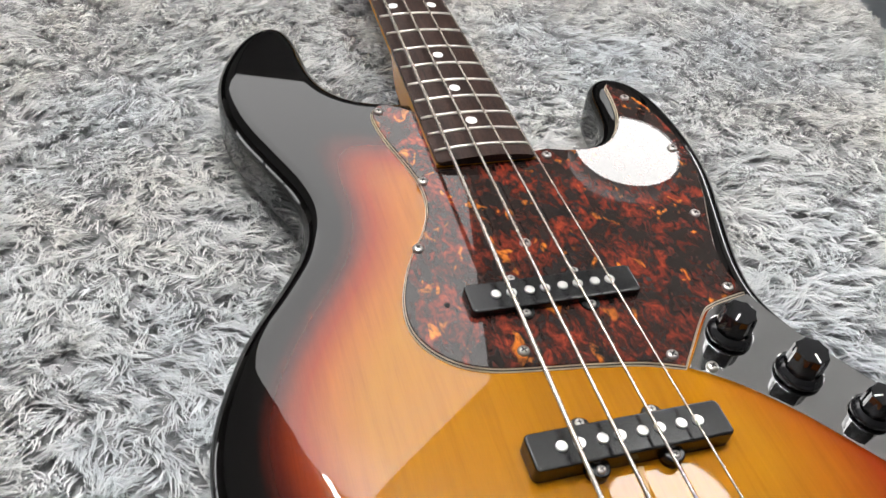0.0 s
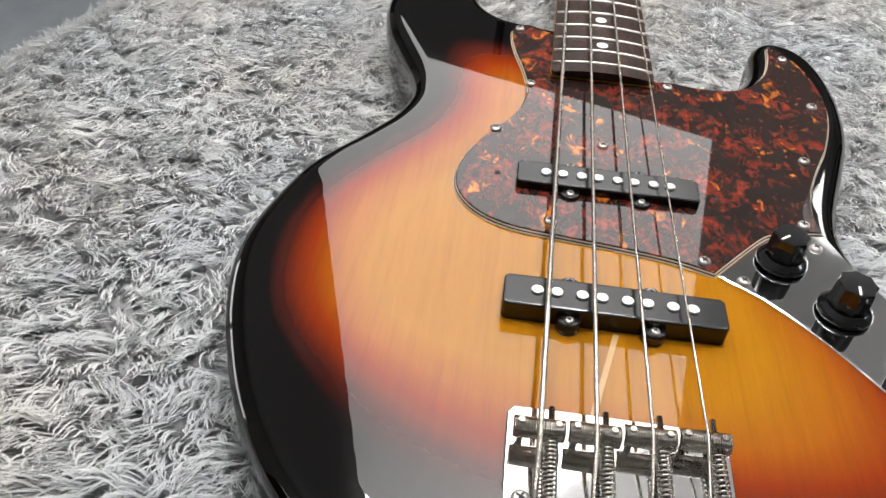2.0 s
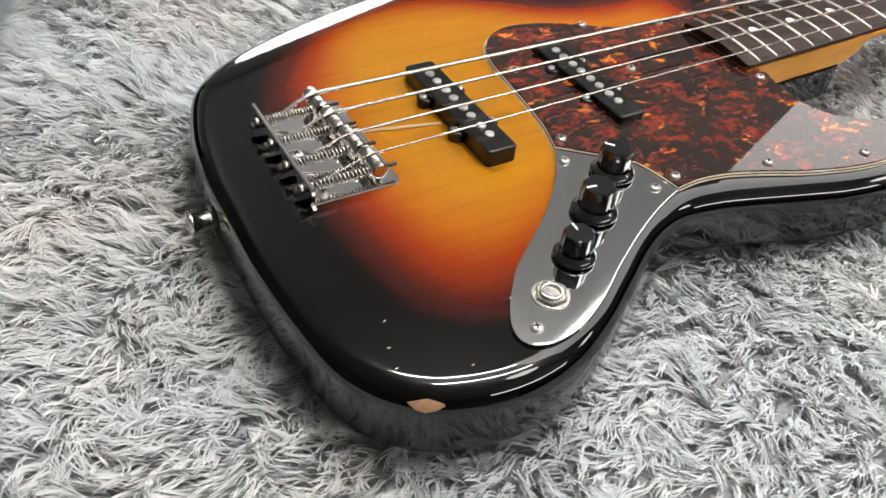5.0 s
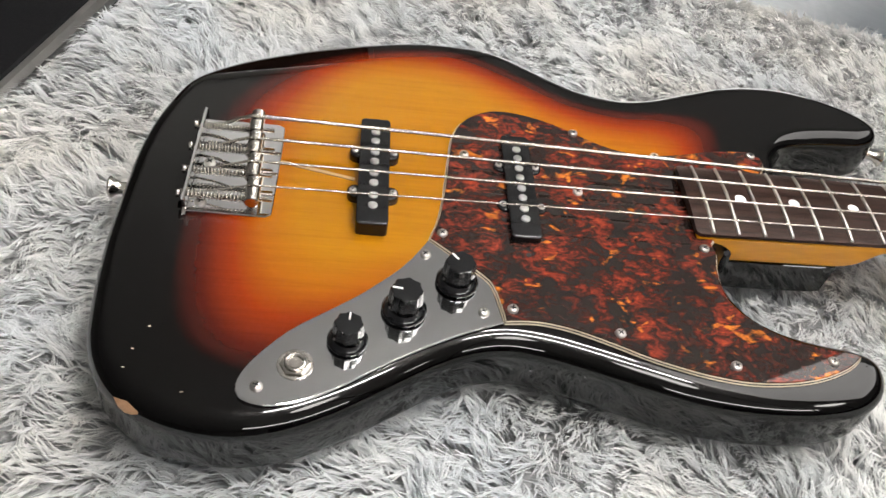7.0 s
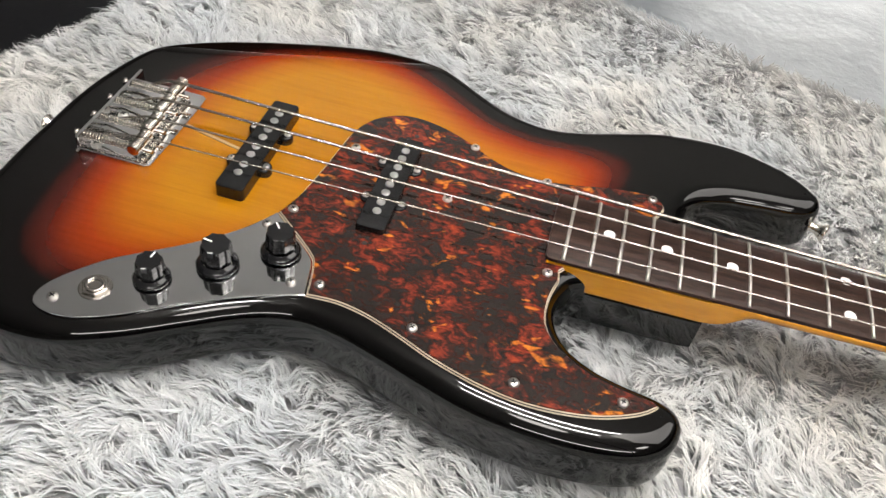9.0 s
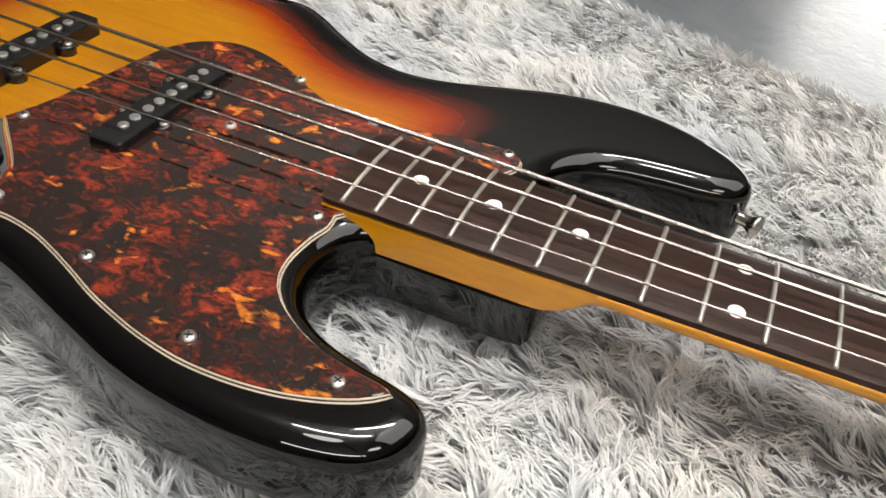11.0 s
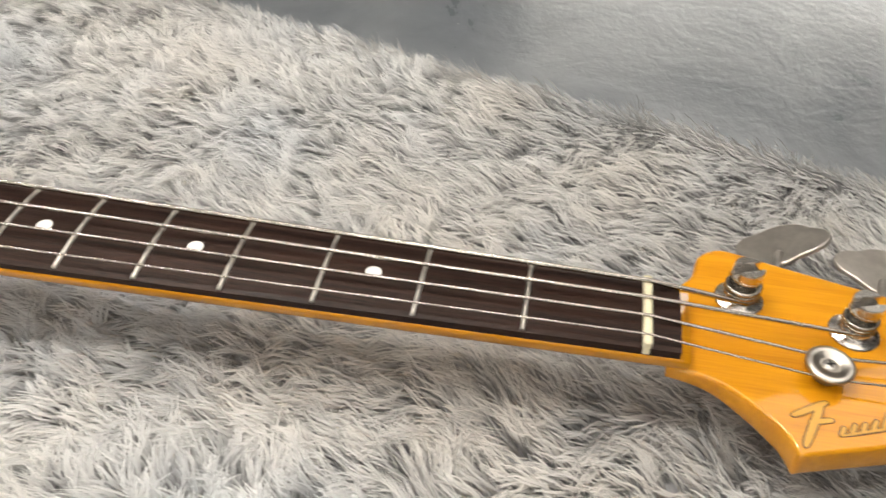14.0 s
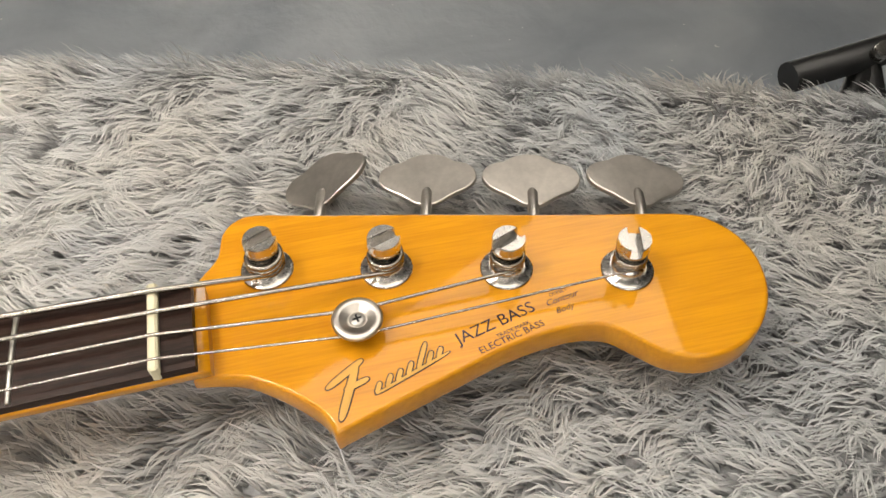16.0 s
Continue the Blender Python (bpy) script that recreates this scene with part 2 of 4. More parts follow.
def part(name, shape, mat, parent=None, label="", at=None):
    ob = new(name, shape.mesh(name, mat) if isinstance(shape, Shape) else shape)
    if parent is not None:
        ob.parent = parent
    if at is not None:
        ob.matrix_basis = at
    return tagged(ob, label)


def thing(name, label, category, group="", at=None):
    ob = new(name)
    ob.empty_display_size = 0.02
    if at is not None:
        ob.matrix_basis = at
    return tagged(ob, label, category, group)


def spline(pts, step):
    """A closed smooth curve through corner points in mm; a point with a third value stays sharp. Gives metres."""
    P = [Vector(p[:2]) / 1000 for p in pts]
    n, out = len(P), []
    for i in range(n):
        a, b, c, d = P[i - 1], P[i], P[(i + 1) % n], P[(i + 2) % n]
        if len(pts[i]) > 2:
            a = b - (c - b)
        if len(pts[(i + 1) % n]) > 2:
            d = c + (c - b)
        k = max(1, round((c - b).length / step))
        for s in range(k):
            u = s / k
            out.append(0.5 * ((2 * b) + (c - a) * u + (2 * a - 5 * b + 4 * c - d) * u * u + (3 * b - a - 3 * c + d) * u**3))
    return out


def inset(loop, d):
    """The loop moved inward by d (counter-clockwise loops shrink)."""
    n, out = len(loop), []
    for i in range(n):
        t = (loop[(i + 1) % n] - loop[i - 1]).normalized()
        out.append(loop[i] + d * Vector((-t.y, t.x)))
    return out


def area(loop):
    return 0.5 * sum(loop[i - 1].x * loop[i].y - loop[i].x * loop[i - 1].y for i in range(len(loop)))


def ccw(loop):
    return loop if area(loop) > 0 else loop[::-1]


def sheet(loop, z0, z1, bevel=0.0, steps=1):
    """A flat plate of the loop's shape, with its upper rim bevelled."""
    s = Shape()
    loops = [[(p.x, p.y, z0) for p in loop], [(p.x, p.y, z1 - bevel) for p in loop]]
    for k in range(1, steps + 1) if bevel else ():
        a = math.pi / 2 * k / steps
        loops.append([(p.x, p.y, z1 - bevel * (1 - math.sin(a))) for p in inset(loop, bevel * (1 - math.cos(a)))])
    return s.rings(loops, False)


# ---- the room ----
FLOOR_Z = -0.75


def ceil_z(x, y):
    return 1.113 - 0.094 * x + 0.179 * y


def structure(name, shape, mat, label):
    return tagged(part(name, shape, mat), label, kind="structure")


def slab(corners, lower, upper):
    """A slab over a plan outline, between two heights above the ceiling's plane."""
    return Shape().rings([[(x, y, ceil_z(x, y) + h) for x, y in corners] for h in (lower, upper)], False)


def build_room():
    s = Shape().box((-3.2, -3.2, FLOOR_Z - 0.1), (3.2, 3.4, FLOOR_Z))
    structure("floor", s, GREY_FLOOR, "glossy uneven grey painted floor")
    for name, lo, hi in (("wall_west", (-3.3, -3.2, FLOOR_Z), (-3.2, 3.4, 2.2)), ("wall_south", (-3.3, -3.3, FLOOR_Z), (3.3, -3.2, 2.2)),
                         ("wall_north", (-3.3, 3.4, FLOOR_Z), (3.3, 3.5, 2.2)), ("wall_east", (3.2, -3.2, FLOOR_Z), (3.3, 3.4, 2.2))):
        structure(name, Shape().box(lo, hi), WALL_PAINT, "plain painted wall")
    structure("ceiling", slab([(-3.3, 3.5), (-3.3, -3.3), (3.3, -3.3), (3.3, 3.5)], 0.0, 0.1), CEILING_PAINT, "plain white sloping ceiling")
    # framed glowing pane added out of view so the floor reflects bright
    low_pane = new("added_pane_1")
    tagged(low_pane, "bright low glowing pane in a frame, added out of view", kind="structure")
    part("pane", Shape().box((0.62, 3.385, -0.66), (2.45, 3.395, 0.08)), ADDED_PANE_GLOW, low_pane, "pale glowing pane")
    for x in (0.57, 1.51, 2.45):
        part("pane_frame", Shape().box((x, 3.35, -0.72), (x + 0.05, 3.399, 0.13), 0.004), LAMP_SHELL, low_pane)
    for z in (-0.72, 0.08):
        part("pane_frame", Shape().box((0.62, 3.36, z), (2.45, 3.399, z + 0.055), 0.004), LAMP_SHELL, low_pane)
    structure("curtain", Shape().box((0.9, -3.1, FLOOR_Z), (3.1, -3.05, 0.7)), DARK_CLOTH, "dark cloth hanging on the wall")
    structure("curtain", Shape().box((3.1, -3.0, FLOOR_Z), (3.15, 2.2, 0.75)), DARK_CLOTH, "dark cloth hanging on the wall")


build_room()


def reflection_panel():
    """A wide diffuser added aslant over the head end, on a black stand."""
    # unseen itself, it stands in for the pale area mirrored in the lacquer
    t = thing("reflection_panel", "large pale glowing panel added aslant on a black stand, for its reflection", "lamp")
    face = [Vector(p) for p in ((0.550, 0.424, 1.020), (0.555, -0.319, 1.124), (1.291, -0.373, 0.665), (1.327, 0.522, 0.510))]
    mid = sum(face, Vector()) / 4
    up = (face[1] - face[0]).cross(face[2] - face[0]).normalized()
    up = up if up.z > 0 else -up
    ring = lambda k, h: [tuple(mid + (p - mid) * k + up * h) for p in face]
    part("diffuser", Shape().rings([ring(1.0, 0.0), ring(1.0, 0.004)], False), SOFT_GLOW, t, "glowing white cloth")
    part("shell", Shape().rings([ring(1.003, 0.005), ring(1.006, 0.012), ring(0.45, 0.20), ring(0.15, 0.24)], False), DARK_CLOTH, t, "black cloth shell")
    foot = Vector((2.1, 0.1, FLOOR_Z))
    part("pole", Shape().tube([foot, foot + Vector((0, 0, 1.6)), mid + up * 0.24], 0.013, 12), BLACK_METAL, t)
    part("base_plate", Shape().lathe([(0.2, 0), (0.2, 0.012), (0.18, 0.018)], 32), BLACK_METAL, t, "", Matrix.Translation(foot))


reflection_panel()


def round_lamp(at, target, k=1.0):
    """A round lamp head on an arm from a floor stand."""
    t = thing("floor_lamp", "round white lamp head on a slim black stand", "lamp", "round lamps")
    head = look(at, target) @ Matrix.Scale(k, 4)
    part("diffuser", Shape().lathe([(0.064, -0.004), (0.064, 0.0)], 40), LAMP_GLOW, t, "glowing round diffuser", head)
    part("shade", Shape().lathe([(0.066, -0.005), (0.07, -0.003), (0.07, 0.02), (0.03, 0.05), (0.008, 0.055)], 40, caps=(False, True)), LAMP_SHELL, t, "", head)
    foot = Vector((at[0] + 0.45, at[1] - 0.30, FLOOR_Z))
    back = head @ Vector((0, 0, 0.05))
    part("pole", Shape().tube([foot, foot + Vector((0, 0, 1.0)), back + Vector((0.08, -0.07, 0.05)), back], 0.008, 10), BLACK_METAL, t)
    part("base_plate", Shape().lathe([(0.13, 0), (0.13, 0.012), (0.12, 0.018)], 32), BLACK_METAL, t, "", Matrix.Translation(foot))


round_lamp((0.80, -0.482, 0.45), (0.775, -0.465, 0.0), 1.26)
round_lamp((0.30, -0.374, 0.65), (0.28, -0.35, 0.0), 1.35)


def ceiling_tube(x, y, length):
    """A tube light hung just under the ceiling."""
    t = thing("ceiling_light", "slim white tube light added under the ceiling, out of view", "lamp", "ceiling tubes")
    z = [ceil_z(x + s * length / 2, y) - 0.06 for s in (-1, 1)]
    bar = [(x - length / 2, y - 0.05), (x + length / 2, y - 0.05), (x + length / 2, y + 0.05), (x - length / 2, y + 0.05)]
    part("housing", slab(bar, -0.028, -0.002), LAMP_SHELL, t)
    part("diffuser", Shape().tube([(x - length / 2 + 0.02, y, z[0]), (x + length / 2 - 0.02, y, z[1])], 0.030, 14), PANEL_GLOW, t, "glowing tube")


ceiling_tube(0.28, -0.10, 0.5)
# second tube added, unseen, to brighten the rug's far side
ceiling_tube(0.36, 0.34, 0.5)


def strip_light(at, target, w, h):
    m = look(at, target)
    t = thing("strip_light", "long white strip light on a black stand", "lamp")
    part("diffuser", Shape().box((-w / 2, -h / 2, -0.012), (w / 2, h / 2, 0.0), 0.003), STRIP_GLOW, t, "glowing diffuser", m)
    part("housing", Shape().box((-w / 2 - 0.01, -h / 2 - 0.01, 0.001), (w / 2 + 0.01, h / 2 + 0.01, 0.05), 0.004), LAMP_SHELL, t, "", m)
    part("pole", Shape().tube([(at[0], at[1] - 0.06, FLOOR_Z), (at[0], at[1] - 0.06, at[2])], 0.014, 12), BLACK_METAL, t)
    part("base_plate", Shape().lathe([(0.18, 0), (0.18, 0.012), (0.16, 0.018)], 32), BLACK_METAL, t, "", pose(at[0], at[1] - 0.06, FLOOR_Z))


strip_light((0.75, -1.45, 0.62), (0.6, 0.0, 0.0), 1.3, 0.10)


def fill_uplight(at, w, h):
    """A wide unseen fill light, added so that it washes the ceiling."""
    t = thing("fill_uplighter", "white fill light added unseen on a cupboard top, washing the ceiling", "lamp", at=pose(*at))
    part("housing", Shape().box((-w / 2, -h / 2, 0.0), (w / 2, h / 2, 0.05), 0.004), LAMP_SHELL, t)
    part("diffuser", Shape().box((-w / 2 + 0.01, -h / 2 + 0.01, 0.051), (w / 2 - 0.01, h / 2 - 0.01, 0.058)), FILL_GLOW, t, "glowing diffuser")


fill_uplight((-0.62, 2.28, FLOOR_Z + 1.1), 1.1, 0.34)


# ---- the electric bass: x runs from the bridge to the head, the body's top is z = 0 ----
BODY_OUTLINE = [(-80, -20), (-79, 15), (-74, 50), (-63, 86), (-48, 110), (-28, 129), (0, 147), (28, 160), (60, 171), (90, 176), (116, 173), (142, 163), (165, 150), (188, 134),
                (212, 120), (237, 114), (262, 118), (294, 131), (322, 142), (352, 148), (381, 147), (409, 138), (431, 125), (442, 110), (439, 97), (424, 90), (397, 87), (375, 83),
                (358, 75), (347, 62), (342, 46), (338, 28, 1), (297, -27.5, 1), (289, -31.5)]
BODY_LOWER = [(282, -37), (277, -48), (275, -60), (278, -73), (287, -86), (302, -95), (320, -100), (337, -103), (349, -108), (354, -118), (350, -131), (339, -141), (322, -147),
              (297, -150), (268, -149.5), (238, -145), (208, -136), (177, -126), (158, -121), (139, -119), (120, -123), (101, -132), (77, -147), (54, -161), (30, -172), (6, -177),
              (-18, -175.5), (-43, -167), (-61, -152), (-72, -131), (-77, -102), (-80, -62)]
THICK, ROUND = 0.044, 0.0115
BODY = ccw(spline(BODY_OUTLINE + BODY_LOWER, 0.004))
BODY_NP = np.array([(p.x, p.y) for p in BODY])


def rim_distance(xy):
    xy = np.asarray(xy, float).reshape(-1, 2)
    return np.sqrt(((xy[:, None] - BODY_NP[None]) ** 2).sum(-1)).min(1)


def soft_distance(xy):
    """A rounded distance from the rim, as a spray gun leaves it."""
    step = np.linalg.norm(BODY_NP - np.roll(BODY_NP, 1, 0), axis=1)
    d2 = ((np.asarray(xy, float)[:, None] - BODY_NP[None]) ** 2).sum(-1) + 1e-6
    return ((step / d2**2).sum(1) / (math.pi / 2)) ** (-1 / 3)


def smoothstep(a, b, x):
    u = np.clip((np.asarray(x, float) - a) / (b - a), 0, 1)
    return u * u * (3 - 2 * u)


def inside(loop_np, xy):
    """Which points lie inside a closed loop."""
    x, y = xy[:, 0], xy[:, 1]
    hit = np.zeros(len(xy), bool)
    for (x0, y0), (x1, y1) in zip(loop_np, np.roll(loop_np, -1, 0)):
        if y0 != y1:
            hit ^= ((y0 > y) != (y1 > y)) & (x < (x1 - x0) * (y - y0) / (y1 - y0) + x0)
    return hit


def arm_contour(x, y):
    """How far the forearm bevel lowers the top."""
    d = (x + 0.055) * -0.309 + (y - 0.087) * 0.951
    return 0.32 * (np.sqrt(d * d + 0.005**2) + d) / 2


def build_body():
    top = inset(BODY, ROUND + 0.003)
    top_np = np.array([(p.x, p.y) for p in top])
    gx, gy = np.meshgrid(np.arange(-0.08, 0.45, 0.005), np.arange(-0.18, 0.18, 0.005))
    grid = np.stack([gx.ravel(), gy.ravel()], 1)
    near = np.sqrt(((grid[:, None] - top_np[None, ::2]) ** 2).sum(-1)).min(1)
    grid = grid[inside(top_np, grid) & (near > 0.004)]
    n = len(top)
    pts = list(top) + [Vector(p) for p in grid]
    verts, _, faces, *_ = delaunay_2d_cdt(pts, [(i, (i + 1) % n) for i in range(n)], [], 1, 1e-7)
    s = Shape()
    s.add([(p.x, p.y, 0.0) for p in verts], [tuple(f) for f in faces], True)
    loops = [[(p.x, p.y, 0.0) for p in inset(BODY, ROUND + 0.003)], [(p.x, p.y, 0.0) for p in inset(BODY, ROUND + 0.001)]]
    for k in range(0, 9):
        a = math.pi / 2 * k / 8
        loops.append([(p.x, p.y, -ROUND * (1 - math.cos(a))) for p in inset(BODY, ROUND * (1 - math.sin(a)))])
    for k in range(0, 6):
        a = math.pi / 2 * k / 5
        loops.append([(p.x, p.y, -THICK + ROUND * (1 - math.sin(a))) for p in inset(BODY, ROUND * (1 - math.cos(a)))])
    s.rings(loops[::-1], True, (True, False))
    # the ledge under the neck's heel
    ledge = ccw(spline([(274, 29.5, 1), (352, 29.9), (364, 26), (367, 15), (367, -15), (365, -26), (357, -29.6), (300, -30.7), (274, -29.5, 1)], 0.004))
    ring = lambda d, z: [(p.x, p.y, z) for p in inset(ledge, d)]
    s.rings([ring(0.004, -THICK), ring(0, -THICK + 0.004), ring(0, -0.0166), ring(0.0004, -0.0162)], False)
    v = np.array(s.v)
    drop = arm_contour(v[:, 0], v[:, 1]) * np.clip((v[:, 2] + 0.032) / 0.032, 0, 1)
    v[:, 2] -= drop
    s.v = [tuple(p) for p in v]
    me = s.mesh("body", SUNBURST)
    bm = bmesh.new()
    bm.from_mesh(me)
    bmesh.ops.remove_doubles(bm, verts=bm.verts, dist=1e-5)
    bmesh.ops.recalc_face_normals(bm, faces=bm.faces)
    bm.to_mesh(me)
    bm.free()
    v = np.array([p.co[:] for p in me.vertices])
    d = soft_distance(v[:, :2])
    k = 0.76 + 0.46 * smoothstep(-0.06, 0.07, v[:, 0]) + 0.35 * smoothstep(0.02, 0.12, v[:, 1]) * smoothstep(0.0, 0.06, v[:, 0])
    k *= 1 - 0.62 * smoothstep(0.25, 0.335, v[:, 0])
    burst = np.where(v[:, 2] < -0.012, 0, d * 10 * k)
    at = me.attributes.new("burst", "FLOAT", "POINT")
    at.data.foreach_set("value", burst.astype(np.float32))
    return me


def half_width(x):
    return 0.0195 + (0.8636 - x) * (0.0312 - 0.0195) / (0.8636 - 0.272)


def fret_x(n):
    return 0.8636 * 2 ** (-n / 12)


BOARD_Z, BOARD_R = 0.0098, 0.184


def board_top(y):
    return BOARD_Z - y * y / (2 * BOARD_R)


def head_with_cross(parent, x, y, z, r=0.0033, mat=None, label=""):
    ob = part("screw", SCREW_MESH, None, parent, label, pose(x, y, z, 0, 0, random.uniform(0, 90)) @ Matrix.Scale(r / 0.0033, 4))
    return ob


def screw_mesh():
    s = Shape().lathe([(0.0031, 0), (0.0031, 0.0005), (0.0027, 0.0013), (0.0015, 0.0016), (0.0002, 0.0016)], 16)
    me = s.mesh("screw", DULL)
    k = Shape()
    for a in (0, math.pi / 2):
        k.box((-0.0017, -0.0004, 0.0010), (0.0017, 0.0004, 0.00175), m=Matrix.Rotation(a, 4, "Z"))
    # the cross is a second material on the same mesh
    n = len(s.v)
    me2 = bpy.data.meshes.new("screw")
    me2.from_pydata(s.v + k.v, [], s.f + [tuple(i + n for i in f) for f in k.f])
    me2.materials.append(DULL)
    me2.materials.append(DARK_HOLE)
    me2.polygons.foreach_set("use_smooth", s.smooth + k.smooth)
    me2.polygons.foreach_set("material_index", [0] * len(s.f) + [1] * len(k.f))
    bpy.data.meshes.remove(me)
    return me2


SCREW_MESH = screw_mesh()
bass = thing("electric_bass", "three-colour sunburst four-string electric bass lying on a grey fur rug", "bass guitar")
body = part("body", build_body(), None, bass, "glossy sunburst body, black rim fading through red to amber")



def rim_patch(x, y, spans, lift=0.00015):
    """A thin patch on the rounded rim near (x, y): for each step along the rim, from and to which angle round it."""
    k = int(np.argmin(((BODY_NP - np.array((x, y))) ** 2).sum(1)))
    s, n = Shape(), len(BODY)
    rows = []
    for j, (a0, a1) in enumerate(spans):
        i = (k + (j - len(spans) // 2)) % n
        t = (BODY[(i + 1) % n] - BODY[i - 1]).normalized()
        out = Vector((t.y, -t.x))
        row = []
        for q in range(5):
            a = radians(a0 + (a1 - a0) * q / 4)
            c = BODY[i] - out * ROUND
            p = c + out * ((ROUND + lift) * math.sin(a))
            row.append((p.x, p.y, -ROUND + (ROUND + lift) * math.cos(a)))
        rows.append(row)
    verts = [p for r in rows for p in r]
    return s.add(verts, [(a * 5 + q, (a + 1) * 5 + q, (a + 1) * 5 + q + 1, a * 5 + q + 1) for a in range(len(rows) - 1) for q in range(4)], True)


part("paint_chip", rim_patch(-0.0455, -0.1640, [(58, 60), (52, 74), (46, 78), (50, 72), (56, 62)]), BARE_WOOD, body, "bare wood where the lacquer chipped off")
for x, y, turn in ((-43, -121, 20), (-48, -135, -10), (-50, -146, 5), (-21, -158, 15)):
    part("nick", Shape().lathe([(0.0006, 0.0), (0.00045, 0.00006)], 7), WHITE_PLY, body, "tiny pale nick in the lacquer", pose(x / 1000, y / 1000, 0.0, 0, 0, turn) @ Matrix.Diagonal((1.5, 0.6, 1, 1)))

# pickguard: black ply, white ply and the tortoise-shell face
GUARD = ccw(spline([(97, -48.5, 1), (103, -29), (107, -4), (110, 22), (113.5, 46), (120.5, 62), (132, 73), (146, 78), (162, 77), (178, 72), (193, 65), (211, 54), (229, 47), (249, 45.5),
                    (269, 49), (291, 55), (308, 58), (320, 58.5), (328, 55), (331, 48), (327, 38), (321, 30, 1), (272, -35, 1), (273, -43), (270.5, -54), (269.5, -70), (273, -83),
                    (283, -94.5), (299, -104), (317, -109), (335, -111.5), (338.5, -114), (329, -122.5), (310, -131), (289, -135.5), (266, -136.5), (245, -133.5), (228, -129),
                    (213, -124), (199, -118), (184, -112), (170, -107.5), (154, -105), (137.2, -106, 1), (135, -94), (132, -82), (126, -73.5)], 0.004))
guard = part("pickguard", sheet(inset(GUARD, 0.0012), 0.0018, 0.0026, 0.0004), TORTOISE, bass, "red-brown tortoise-shell pickguard with a pale bevelled edge")
part("white_ply", sheet(inset(GUARD, 0.0008), 0.0012, 0.0019, 0.0003), WHITE_PLY, guard, "pale upper layer")
part("black_ply", sheet(inset(GUARD, 0.0004), 0.0006, 0.0013, 0.0003), BLACK_PLY, guard, "black middle layer")
part("white_ply", sheet(GUARD, 0.0, 0.0007, 0.0003), WHITE_PLY, guard, "pale bottom layer")
for x, y in ((322, 53), (251, 43), (197, 60), (121, 28), (105, -44), (265, -40), (319, -119), (261, -126), (200, -109), (192, 1), (142, -97)):
    head_with_cross(guard, x / 1000, y / 1000, 0.0026)
for x, y in ((156, 56), (155, -56)):
    part("screw_hole", Shape().lathe([(0.0016, 0), (0.0016, 0.0002)], 12), DARK_HOLE, guard, "empty dark hole", pose(x / 1000, y / 1000, 0.0026))

# control plate with jack and knobs
PLATE = ccw(spline([(97, -49.5, 1), (83, -70), (63, -90), (46, -103.5), (27, -118), (15, -131), (6.5, -143), (3, -153), (5, -160), (12, -163.5), (21, -164), (34, -161), (52, -152),
                    (73, -138), (96, -124.5), (117, -114), (136.4, -106.5, 1), (134, -94), (131, -82), (125, -74)], 0.003))
plate = part("control_plate", sheet(PLATE, 0.0, 0.0019, 0.0006, 3), CHROME, bass, "mirror-bright chrome control plate")
for x, y in ((95, -61), (126, -100), (13, -154)):
    head_with_cross(plate, x / 1000, y / 1000, 0.0019)
jack = part("jack_socket", Shape().lathe([(0.0090, 0), (0.0090, 0.0004), (0.0086, 0.0006)], 28), NICKEL, bass, "nickel jack socket", pose(0.030, -0.1405, 0.0019))
part("hex_nut", Shape().lathe([(0.0077, 0.0006), (0.0077, 0.0017), (0.0070, 0.0021)], 6, smooth=False), NICKEL, jack)
part("barrel", Shape().lathe([(0.0054, 0.002), (0.0054, 0.0029), (0.0049, 0.0032), (0.0039, 0.0032), (0.0038, 0.001)], 24), NICKEL, jack)
part("socket_hole", Shape().lathe([(0.0038, 0.0012), (0.0038, 0.0016)], 16), DARK_HOLE, jack)


def knob(x, y, k, turn):
    ob = part("knob", Shape().lathe([(0.0118, 0.0006), (0.0121, 0.0012), (0.0121, 0.0022), (0.0105, 0.0040), (0.0090, 0.0052)], 32, caps=(True, False)), BAKELITE, bass,
              "fluted black knob with a white pointer line", pose(x, y, 0.0022, 0, 0, turn) @ Matrix.Scale(k, 4))
    loops = []
    for r, z in ((0.0088, 0.0045), (0.0092, 0.0075), (0.0090, 0.013), (0.0086, 0.0170), (0.0082, 0.0175)):
        ring = []
        for i in range(32):
            a = 2 * math.pi * i / 32
            w = abs((a / (2 * math.pi / 8)) % 1 - 0.5) * 2
            ring.append((r * (0.885 + 0.115 * w**1.4) * math.cos(a), r * (0.885 + 0.115 * w**1.4) * math.sin(a), z))
        loops.append(ring)
    part("grip", Shape().rings(loops, False), BAKELITE, ob)
    part("pointer", Shape().box((0.0022, -0.0005, 0.0174), (0.0076, 0.0005, 0.0177)), WHITE_LINE, ob, "white pointer line")
    part("washer", Shape().lathe([(0.0085, -0.0003), (0.0085, 0.0007)], 24), NICKEL, ob)


knob(0.112, -0.0805, 0.98, 128)
knob(0.083, -0.1025, 1.0, 172)
knob(0.0545, -0.1245, 0.86, 85)


